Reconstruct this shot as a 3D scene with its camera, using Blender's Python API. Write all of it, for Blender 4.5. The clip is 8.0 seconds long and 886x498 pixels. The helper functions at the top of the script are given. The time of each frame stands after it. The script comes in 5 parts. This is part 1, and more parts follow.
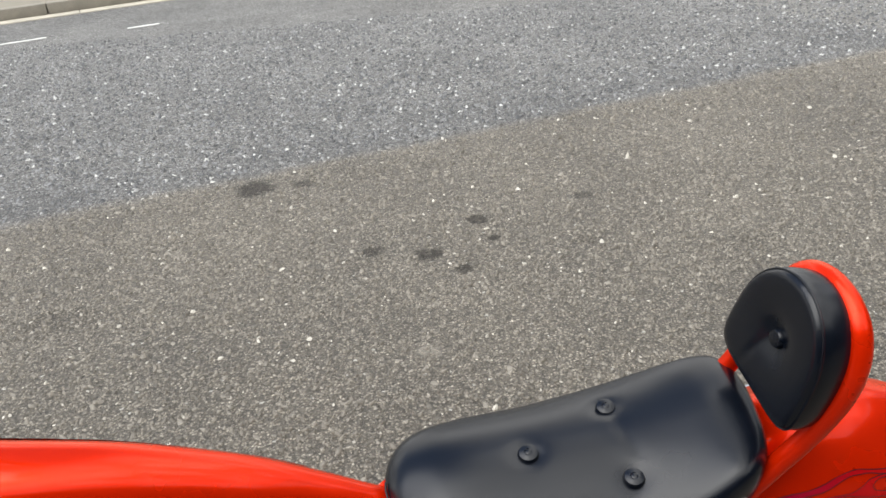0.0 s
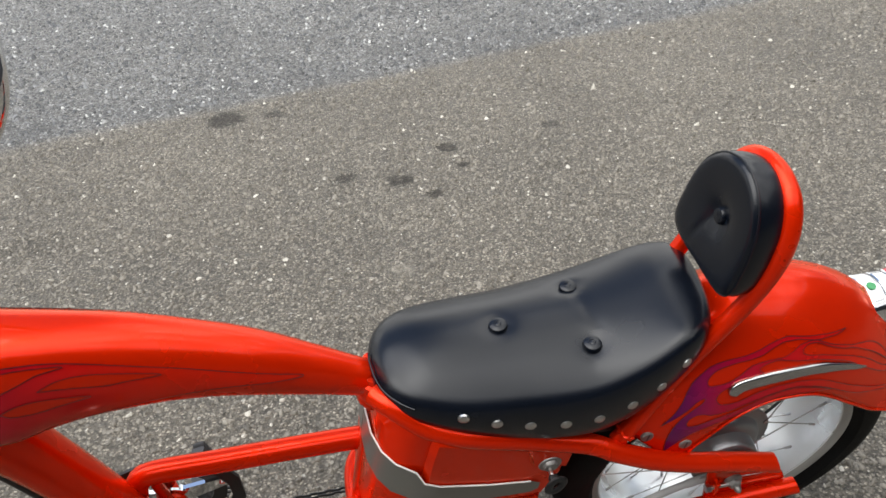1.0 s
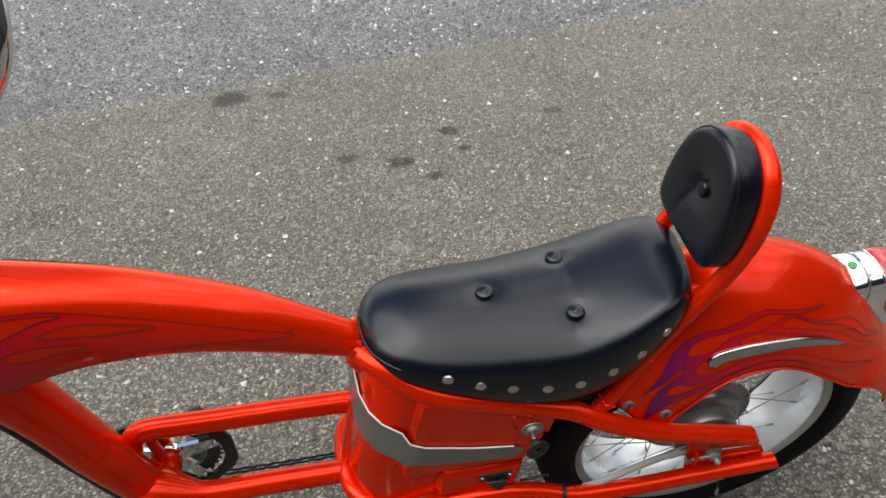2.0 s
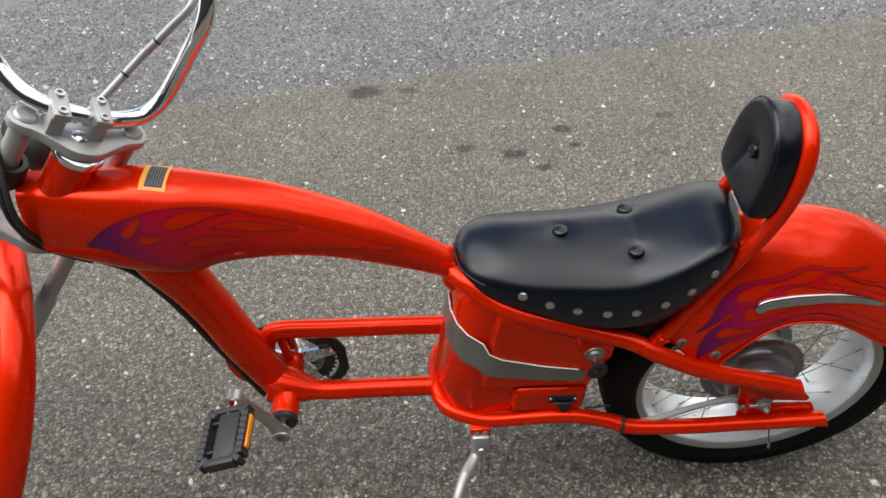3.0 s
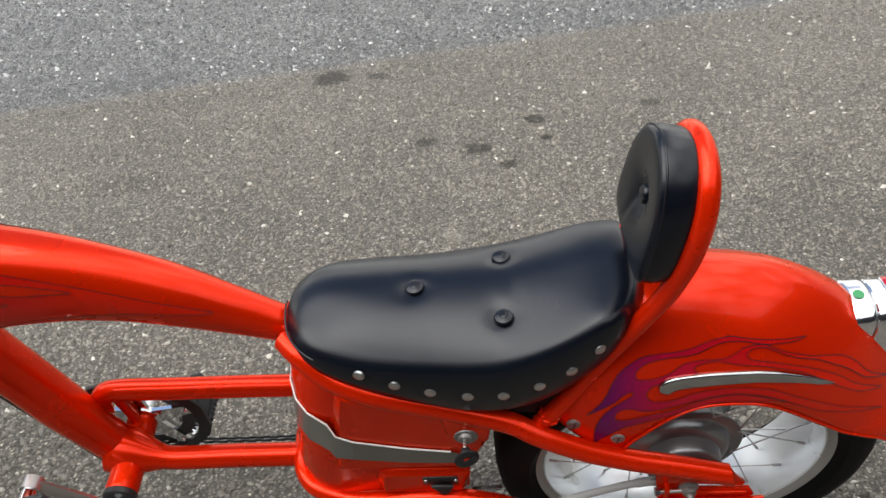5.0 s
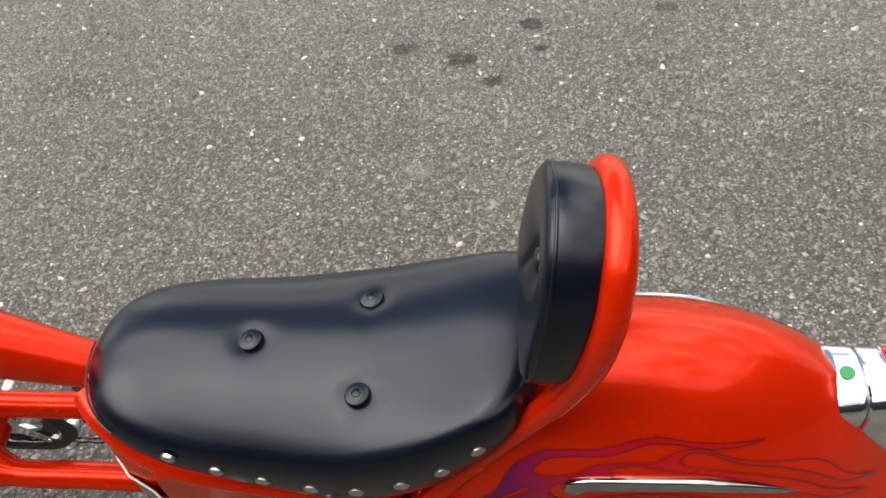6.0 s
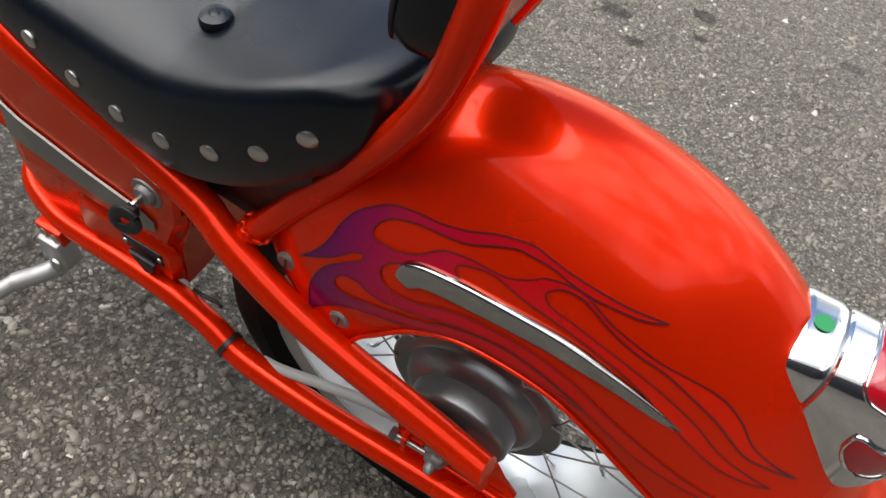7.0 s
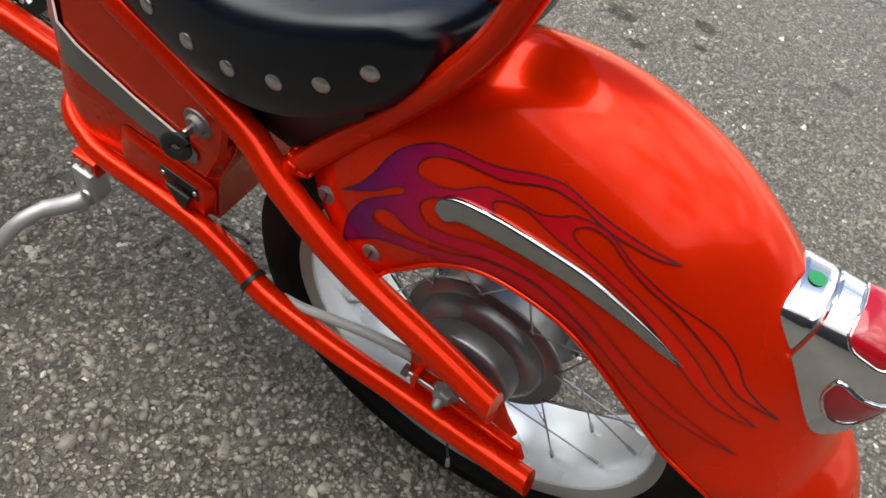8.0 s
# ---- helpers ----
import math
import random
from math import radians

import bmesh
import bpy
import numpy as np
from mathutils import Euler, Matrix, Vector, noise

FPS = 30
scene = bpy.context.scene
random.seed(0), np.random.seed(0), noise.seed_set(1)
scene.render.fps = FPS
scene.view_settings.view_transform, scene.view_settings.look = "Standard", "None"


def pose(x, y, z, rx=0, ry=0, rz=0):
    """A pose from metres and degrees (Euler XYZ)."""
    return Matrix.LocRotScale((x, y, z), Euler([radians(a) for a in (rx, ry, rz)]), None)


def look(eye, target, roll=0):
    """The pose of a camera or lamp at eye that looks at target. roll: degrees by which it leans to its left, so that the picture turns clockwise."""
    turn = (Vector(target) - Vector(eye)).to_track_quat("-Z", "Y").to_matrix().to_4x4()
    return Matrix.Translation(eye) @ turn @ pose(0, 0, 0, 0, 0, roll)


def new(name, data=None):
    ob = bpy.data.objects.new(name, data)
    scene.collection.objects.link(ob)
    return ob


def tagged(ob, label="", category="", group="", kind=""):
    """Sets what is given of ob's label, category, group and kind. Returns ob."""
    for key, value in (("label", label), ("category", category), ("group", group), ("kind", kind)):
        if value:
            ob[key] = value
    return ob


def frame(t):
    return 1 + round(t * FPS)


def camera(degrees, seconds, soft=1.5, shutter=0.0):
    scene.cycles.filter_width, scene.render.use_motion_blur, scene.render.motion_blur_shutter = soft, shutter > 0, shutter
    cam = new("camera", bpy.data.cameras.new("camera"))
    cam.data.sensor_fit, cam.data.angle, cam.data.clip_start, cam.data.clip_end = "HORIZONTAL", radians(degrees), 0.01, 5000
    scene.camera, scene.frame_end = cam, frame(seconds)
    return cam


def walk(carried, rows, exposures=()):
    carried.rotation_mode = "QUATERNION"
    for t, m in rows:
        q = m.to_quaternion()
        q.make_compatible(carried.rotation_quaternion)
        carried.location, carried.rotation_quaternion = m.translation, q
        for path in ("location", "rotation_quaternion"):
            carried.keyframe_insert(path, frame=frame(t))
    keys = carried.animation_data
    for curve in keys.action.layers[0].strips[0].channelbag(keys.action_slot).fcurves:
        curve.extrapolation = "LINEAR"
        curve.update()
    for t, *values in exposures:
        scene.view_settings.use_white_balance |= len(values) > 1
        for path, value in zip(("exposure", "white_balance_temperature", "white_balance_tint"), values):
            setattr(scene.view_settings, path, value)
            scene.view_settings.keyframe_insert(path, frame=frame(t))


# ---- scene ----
cam = camera(60.3, 8.0, soft=1.5)
PATH = [
    (0, (-0.071, -0.669, 1.223), (-0.089, 1.103, 0.296), -5.0),
    (0.5, (-0.113, -0.71, 1.216), (-0.081, 1.031, 0.232), -4.9),
    (1, (-0.087, -0.771, 1.199), (-0.034, 0.927, 0.144), -4.2),
    (1.2, (-0.059, -0.785, 1.199), (0.025, 0.906, 0.134), -4.0),
    (2.3, (-0.073, -0.844, 1.174), (-0.094, 0.842, 0.099), -1.9),
    (2.5, (-0.033, -0.91, 1.167), (-0.15, 0.781, 0.104), -2.2),
    (2.9, (-0.015, -1.028, 1.199), (-0.279, 0.666, 0.169), -3.8),
    (3, (-0.024, -1.051, 1.197), (-0.289, 0.646, 0.172), -4.0),
    (3.5, (-0.051, -0.928, 1.078), (-0.153, 0.792, 0.062), -1.7),
    (4, (-0.065, -0.982, 1.092), (-0.12, 0.714, 0.034), -1.9),
    (4.5, (0.044, -0.987, 1.159), (-0.169, 0.699, 0.105), -6.1),
    (4.7, (0.123, -0.905, 1.151), (-0.166, 0.77, 0.098), -6.2),
    (5.8, (0.276, -0.478, 1.149), (-0.109, 1.01, -0.131), -6.5),
    (6, (0.315, -0.421, 1.128), (-0.089, 1.011, -0.208), -6.0),
    (6.2, (0.38, -0.38, 1.084), (-0.072, 1.014, -0.276), -3.9),
    (6.5, (0.484, -0.336, 0.983), (-0.076, 1.019, -0.378), 2.8),
    (6.8, (0.495, -0.329, 0.907), (-0.134, 1.013, -0.436), 11.6),
    (7, (0.478, -0.37, 0.856), (-0.134, 0.975, -0.492), 17.0),
    (7.5, (0.453, -0.445, 0.82), (-0.059, 0.944, -0.525), 23.6),
    (8, (0.486, -0.45, 0.847), (-0.077, 0.928, -0.488), 23.0),
]
walk(cam, [(t, look(eye, target, roll)) for t, eye, target, roll in PATH],
     exposures=[(0.0, 0.92), (1.2, 0.90), (2.4, 0.82), (4.7, 0.83), (6.0, 0.96), (6.5, 0.89), (7.0, 0.88), (8.0, 0.92)])

# ---- world and sun: bright broken cloud, no sharp shadows ----
world = bpy.data.worlds.new("cloudy_sky")
scene.world = world
world.use_nodes = True
wn, wl = world.node_tree.nodes, world.node_tree.links
wn.clear()
sky = wn.new("ShaderNodeTexSky")
sky.sky_type, sky.sun_disc = "NISHITA", False
sky.sun_elevation, sky.sun_rotation = radians(60), radians(238)
sky.air_density, sky.dust_density = 1.0, 1.2
co = wn.new("ShaderNodeTexCoord")
mp = wn.new("ShaderNodeMapping")
mp.inputs["Scale"].default_value = (1.0, 1.0, 2.2)
cl = wn.new("ShaderNodeTexNoise")
cl.inputs["Scale"].default_value, cl.inputs["Detail"].default_value, cl.inputs["Roughness"].default_value = 1.7, 6.0, 0.55
rp = wn.new("ShaderNodeValToRGB")
rp.color_ramp.elements[0].position, rp.color_ramp.elements[1].position = 0.30, 0.50
mx = wn.new("ShaderNodeMix")
mx.data_type = "RGBA"
# bright and dull stretches of cloud
body = wn.new("ShaderNodeTexNoise")
body.inputs["Scale"].default_value, body.inputs["Detail"].default_value, body.inputs["Roughness"].default_value = 2.6, 5.0, 0.6
bright = wn.new("ShaderNodeMapRange")
bright.interpolation_type = "SMOOTHSTEP"
bright.inputs["From Min"].default_value, bright.inputs["From Max"].default_value = 0.34, 0.68
bright.inputs["To Min"].default_value, bright.inputs["To Max"].default_value = 3.5, 20.0
tint = wn.new("ShaderNodeVectorMath")
tint.operation = "SCALE"
tint.inputs[0].default_value = (1.0, 0.992, 0.97)
wl.new(mp.outputs["Vector"], body.inputs["Vector"])
wl.new(body.outputs["Fac"], bright.inputs["Value"])
wl.new(bright.outputs["Result"], tint.inputs["Scale"])
wl.new(tint.outputs["Vector"], mx.inputs["B"])
bg = wn.new("ShaderNodeBackground")
bg.inputs["Strength"].default_value = 0.118
wo = wn.new("ShaderNodeOutputWorld")
wl.new(co.outputs["Generated"], mp.inputs["Vector"])
wl.new(mp.outputs["Vector"], cl.inputs["Vector"])
wl.new(cl.outputs["Fac"], rp.inputs["Fac"])
# a gap of blue in the cloud, with a ragged rim
gap = wn.new("ShaderNodeVectorMath")
gap.operation = "DISTANCE"
gap.inputs[1].default_value = (-0.40, 0.40, 0.82)
wl.new(co.outputs["Generated"], gap.inputs[0])
rag = wn.new("ShaderNodeMath")
rag.operation = "MULTIPLY_ADD"
rag.inputs[1].default_value = 0.5
wl.new(cl.outputs["Fac"], rag.inputs[0])
wl.new(gap.outputs["Value"], rag.inputs[2])
rim = wn.new("ShaderNodeMapRange")
rim.interpolation_type = "SMOOTHSTEP"
rim.inputs["From Min"].default_value, rim.inputs["From Max"].default_value = 0.70, 0.92
wl.new(rag.outputs["Value"], rim.inputs["Value"])
both = wn.new("ShaderNodeMath")
both.operation = "MULTIPLY"
wl.new(rp.outputs["Color"], both.inputs[0])
wl.new(rim.outputs["Result"], both.inputs[1])
wl.new(both.outputs["Value"], mx.inputs["Factor"])
wl.new(sky.outputs["Color"], mx.inputs["A"])
sep = wn.new("ShaderNodeSeparateXYZ")
wl.new(co.outputs["Generated"], sep.inputs["Vector"])
gr = wn.new("ShaderNodeMapRange")
gr.inputs["From Min"].default_value, gr.inputs["From Max"].default_value = 0.0, 1.0
gr.inputs["To Min"].default_value, gr.inputs["To Max"].default_value = 0.40, 1.19
wl.new(sep.outputs["Z"], gr.inputs["Value"])
sc = wn.new("ShaderNodeVectorMath")
sc.operation = "SCALE"
wl.new(mx.outputs["Result"], sc.inputs[0])
wl.new(gr.outputs["Result"], sc.inputs["Scale"])
wl.new(sc.outputs["Vector"], bg.inputs["Color"])
wl.new(bg.outputs["Background"], wo.inputs["Surface"])

sun = new("sun", bpy.data.lights.new("sun", "SUN"))
sun.data.energy, sun.data.angle, sun.data.color = 1.55, radians(60), (1.0, 0.99, 0.97)
sun.matrix_world = look((-2.8, -1.1, 5.1), (0, 0, 0))

from mathutils.geometry import delaunay_2d_cdt

# ---- materials ----
def material(name, color, rough=0.5, metal=0.0, coat=0.0, grain=0.0, grain_scale=200.0, bump=0.0, bump_scale=400.0, spread=0.12, spec=0.5, sheen=(1, 1, 1)):
    """A principled material with colour variation at two scales and a fine bump."""
    m = bpy.data.materials.new(name)
    m.use_nodes = True
    n, l = m.node_tree.nodes, m.node_tree.links
    p = n["Principled BSDF"]
    p.inputs["Roughness"].default_value = rough
    p.inputs["Metallic"].default_value = metal
    p.inputs["Coat Weight"].default_value = coat
    p.inputs["Coat Roughness"].default_value = 0.07
    p.inputs["Coat IOR"].default_value = 1.48
    p.inputs["Specular IOR Level"].default_value = spec
    p.inputs["Specular Tint"].default_value = (*sheen, 1)
    tc = n.new("ShaderNodeTexCoord")
    a = n.new("ShaderNodeTexNoise")
    a.inputs["Scale"].default_value, a.inputs["Detail"].default_value = 9.0, 4.0
    b = n.new("ShaderNodeTexNoise")
    b.inputs["Scale"].default_value, b.inputs["Detail"].default_value = grain_scale, 3.0
    add = n.new("ShaderNodeMath")
    add.operation = "MULTIPLY_ADD"
    add.inputs[1].default_value = grain
    l.new(tc.outputs["Object"], a.inputs["Vector"])
    l.new(tc.outputs["Object"], b.inputs["Vector"])
    l.new(b.outputs["Fac"], add.inputs[0])
    l.new(a.outputs["Fac"], add.inputs[2])
    r = n.new("ShaderNodeValToRGB")
    e = r.color_ramp.elements
    e[0].position, e[1].position = 0.3, 0.75 + grain * 0.5
    e[0].color = (*[c * (1 - spread) for c in color], 1)
    e[1].color = (*[min(1, c * (1 + spread)) for c in color], 1)
    l.new(add.outputs["Value"], r.inputs["Fac"])
    l.new(r.outputs["Color"], p.inputs["Base Color"])
    rr = n.new("ShaderNodeMapRange")
    rr.inputs["To Min"].default_value, rr.inputs["To Max"].default_value = max(0.02, rough * 0.8), min(1.0, rough * 1.25)
    l.new(a.outputs["Fac"], rr.inputs["Value"])
    l.new(rr.outputs["Result"], p.inputs["Roughness"])
    if bump:
        k = n.new("ShaderNodeTexNoise")
        k.inputs["Scale"].default_value, k.inputs["Detail"].default_value = bump_scale, 2.0
        bb = n.new("ShaderNodeBump")
        bb.inputs["Strength"].default_value, bb.inputs["Distance"].default_value = bump, 0.002
        l.new(tc.outputs["Object"], k.inputs["Vector"])
        l.new(k.outputs["Fac"], bb.inputs["Height"])
        l.new(bb.outputs["Normal"], p.inputs["Normal"])
    return m


PEARL = (1.0, 0.80, 0.32)
ORANGE = (0.70, 0.0185, 0.0005)
paint = material("orange_paint", ORANGE, 0.26, 0.48, 0.30, 0.15, 900, 0.008, 30, 0.05, 0.12, PEARL)
leather = material("black_vinyl", (0.0022, 0.0036, 0.0070), 0.25, 0.0, 0.0, 0.3, 700, 0.05, 900, 0.15, 0.37)
rubber = material("tyre_rubber", (0.0035, 0.0035, 0.0037), 0.62, 0.0, 0.0, 0.4, 500, 0.25, 700, 0.25, 0.12)
plastic = material("black_plastic", (0.006, 0.0062, 0.007), 0.48, 0.0, 0.0, 0.3, 600, 0.15, 500, 0.2)
pedal_plastic = material("worn_pedal_plastic", (0.017, 0.0175, 0.0195), 0.55, 0.0, 0.0, 0.5, 300, 0.25, 260, 0.35)
chrome = material("chrome", (0.78, 0.79, 0.80), 0.06, 1.0, 0.0, 0.1, 300, 0.0, 1, 0.03)
lamp_chrome = material("lamp_chrome", (0.74, 0.75, 0.77), 0.11, 1.0, 0.0, 0.1, 300, 0.0, 1, 0.03)
# side trim: a darker, slightly rougher chrome than the rest
trim_chrome = material("dark_chrome_trim", (0.42, 0.43, 0.44), 0.12, 1.0, 0.0, 0.2, 300, 0.0, 1, 0.08)
steel = material("brushed_steel", (0.52, 0.52, 0.51), 0.30, 1.0, 0.0, 0.3, 500, 0.05, 600, 0.08)
zinc = material("dull_zinc", (0.22, 0.215, 0.205), 0.45, 0.6, 0.0, 0.3, 500, 0.1, 500, 0.15)
alu = material("cast_aluminium", (0.40, 0.40, 0.395), 0.42, 0.6, 0.0, 0.3, 400, 0.1, 400, 0.08)
hub_grey = material("hub_grey_alloy", (0.27, 0.275, 0.285), 0.32, 0.8, 0.0, 0.3, 300, 0.06, 300, 0.1)
rim_white = material("silver_rim_paint", (0.86, 0.90, 0.91), 0.28, 0.55, 0.2, 0.2, 300, 0.02, 200, 0.05)
rim_edge = material("satin_rim_edge", (0.42, 0.42, 0.41), 0.40, 0.6, 0.0, 0.2, 300, 0.02, 200, 0.06)
band_grey = material("grey_band_foil", (0.14, 0.14, 0.125), 0.35, 0.3, 0.2, 0.5, 1500, 0.05, 900, 0.1)
band_white = material("pale_pinstripe", (0.75, 0.74, 0.70), 0.4)
red_lens = material("red_lens", (0.35, 0.004, 0.012), 0.12, 0.0, 0.6, 0.2, 300, 0.0, 1, 0.1)
green_foil = material("green_sticker", (0.01, 0.22, 0.06), 0.35, 0.0, 0.2, 0.4, 900, 0.0, 1, 0.25)
amber = material("amber_reflector", (0.75, 0.25, 0.01), 0.25, 0.0, 0.4, 0.3, 900, 0.2, 900, 0.1)
yellow_foil = material("yellow_foil", (0.72, 0.30, 0.04), 0.4)
ink = material("dark_print", (0.02, 0.02, 0.024), 0.5)
pale_ink = material("pale_print", (0.14, 0.14, 0.135), 0.5)
outline_ink = material("dark_red_outline", (0.070, 0.004, 0.008), 0.35, 0.0, 0.4)
cable_black = material("black_cable", (0.012, 0.012, 0.012), 0.4)
cable_grey = material("grey_cable_sleeve", (0.36, 0.36, 0.35), 0.5)


def flame_paint(name, x0, x1):
    """Airbrushed flame: violet at its root, crimson in the middle, red at the tips."""
    m = material(name, ORANGE, 0.26, 0.48, 0.30, 0.15, 900, 0.008, 30, 0.05, 0.12, PEARL)
    n, l = m.node_tree.nodes, m.node_tree.links
    tc = n.new("ShaderNodeTexCoord")
    sp = n.new("ShaderNodeSeparateXYZ")
    l.new(tc.outputs["Object"], sp.inputs["Vector"])
    mr = n.new("ShaderNodeMapRange")
    mr.inputs["From Min"].default_value, mr.inputs["From Max"].default_value = x0, x1
    l.new(sp.outputs["X"], mr.inputs["Value"])
    r = n.new("ShaderNodeValToRGB")
    e = r.color_ramp.elements
    e[0].position, e[0].color = 0.0, (0.095, 0.004, 0.130, 1)
    e[1].position, e[1].color = 1.0, (0.78, 0.016, 0.002, 1)
    for pos, c in ((0.16, (0.18, 0.004, 0.110, 1)), (0.34, (0.50, 0.005, 0.045, 1)), (0.58, (0.66, 0.006, 0.014, 1)), (0.8, (0.72, 0.010, 0.006, 1))):
        k = e.new(pos)
        k.color = c
    l.new(mr.outputs["Result"], r.inputs["Fac"])
    l.new(r.outputs["Color"], n["Principled BSDF"].inputs["Base Color"])
    return m


# ---- mesh helpers ----
def part(name, bm, mat, parent=None, label="", smooth=True, weld=True):
    """Links a bmesh as one mesh object under a thing or a part."""
    if weld:
        bmesh.ops.remove_doubles(bm, verts=bm.verts, dist=1e-6)
    bmesh.ops.recalc_face_normals(bm, faces=bm.faces)
    me = bpy.data.meshes.new(name)
    bm.to_mesh(me)
    bm.free()
    me.materials.append(mat)
    if smooth:
        for f in me.polygons:
            f.use_smooth = True
        me.set_sharp_from_angle(angle=radians(38))
    ob = new(name, me)
    if parent:
        ob.parent = parent
    if label:
        tagged(ob, label)
    return ob


def spline(points, steps=8):
    """A smooth chain through the points, of any dimension."""
    p = [np.array(q, float) for q in points]
    p = [2 * p[0] - p[1], *p, 2 * p[-1] - p[-2]]
    out = []
    for a, b, c, d in zip(p, p[1:], p[2:], p[3:]):
        for k in range(steps):
            t = k / steps
            out.append(0.5 * (2 * b + (c - a) * t + (2 * a - 5 * b + 4 * c - d) * t * t + (3 * b - a - 3 * c + d) * t ** 3))
    out.append(p[-2])
    return out


def table(x, rows):
    """Linear lookup."""
    xs, ys = zip(*rows)
    return float(np.interp(x, xs, ys))


def sweep(bm, chain, radius, sides=16, squash=1.0, caps=True, across=(0, 1, 0), slant=0.0):
    """A tube along a chain of 3D points; radius may be a list; squash scales it across the given axis; slant cuts its end askew."""
    chain = [Vector(q[:3]) for q in chain]
    rings, side = [], Vector(across)
    for i, c in enumerate(chain):
        way = (chain[min(i + 1, len(chain) - 1)] - chain[max(i - 1, 0)]).normalized()
        x = side - way * side.dot(way)
        if x.length < 1e-3:
            x = way.orthogonal()
        x.normalize()
        side = x if squash == 1.0 else Vector(across)
        y = way.cross(x)
        r = radius[i] if isinstance(radius, (list, tuple)) else radius
        q = squash[i] if isinstance(squash, (list, tuple)) else squash
        rings.append([bm.verts.new(c + (x * math.cos(a) * q + y * math.sin(a)) * r) for a in (2 * math.pi * k / sides for k in range(sides))])
    for v in rings[-1]:
        v.co -= way * slant * (v.co - c).z
    for a, b in zip(rings, rings[1:]):
        for k in range(sides):
            bm.faces.new((a[k], a[(k + 1) % sides], b[(k + 1) % sides], b[k]))
    if caps:
        bm.faces.new(rings[0])
        bm.faces.new(rings[-1])
    return bm


def tube(points, radius, steps=8, sides=16, **kw):
    return sweep(bmesh.new(), spline(points, steps), radius, sides, **kw)


def lathe(profile, centre, axis=(0, 1, 0), steps=64, closed=False, bm=None):
    """Turns (along, radius) rows round an axis through centre."""
    bm = bm or bmesh.new()
    ax = Vector(axis).normalized()
    x = ax.orthogonal().normalized()
    y = ax.cross(x)
    c = Vector(centre)
    rings = []
    for h, r in profile:
        if r < 1e-6:
            rings.append([bm.verts.new(c + ax * h)])
        else:
            rings.append([bm.verts.new(c + ax * h + (x * math.cos(a) + y * math.sin(a)) * r) for a in (2 * math.pi * k / steps for k in range(steps))])
    pairs = list(zip(rings, rings[1:])) + ([(rings[-1], rings[0])] if closed else [])
    for a, b in pairs:
        if len(a) == 1 and len(b) == 1:
            continue
        for k in range(steps):
            j = (k + 1) % steps
            if len(a) == 1:
                bm.faces.new((a[0], b[k], b[j]))
            elif len(b) == 1:
                bm.faces.new((a[k], a[j], b[0]))
            else:
                bm.faces.new((a[k], a[j], b[j], b[k]))
    return bm


def bolt_head(bm, centre, axis, radius, height, sides=20):
    """A low domed head standing on a surface."""
    return lathe([(-0.002, radius), (height * 0.35, radius), (height * 0.75, radius * 0.8), (height, radius * 0.4), (height, 0)], centre, axis, sides, bm=bm)


def prism(poly, v0, v1, bevel=0.0, segments=2):
    """A side-on (x, z) outline pulled from y = v0 to v1."""
    bm = bmesh.new()
    a = [bm.verts.new((x, v0, z)) for x, z in poly]
    f = bm.faces.new(a)
    g = bmesh.ops.extrude_face_region(bm, geom=[f])
    bmesh.ops.translate(bm, vec=(0, v1 - v0, 0), verts=[v for v in g["geom"] if isinstance(v, bmesh.types.BMVert)])
    bmesh.ops.recalc_face_normals(bm, faces=bm.faces)
    if bevel:
        bmesh.ops.bevel(bm, geom=list(bm.edges), offset=bevel, segments=segments, profile=0.5, affect="EDGES")
    return bm


def box(bm, centre, size, turn=None, bevel=0.0):
    """A bevelled block added to bm."""
    m = Matrix.Translation(centre) @ (turn.to_4x4() if turn else Matrix()) @ Matrix.Diagonal((*size, 1))
    g = bmesh.ops.create_cube(bm, size=1, matrix=m)
    if bevel:
        edges = list({e for v in g["verts"] for e in v.link_edges})
        bmesh.ops.bevel(bm, geom=edges, offset=bevel, segments=2, profile=0.5, affect="EDGES")
    return bm


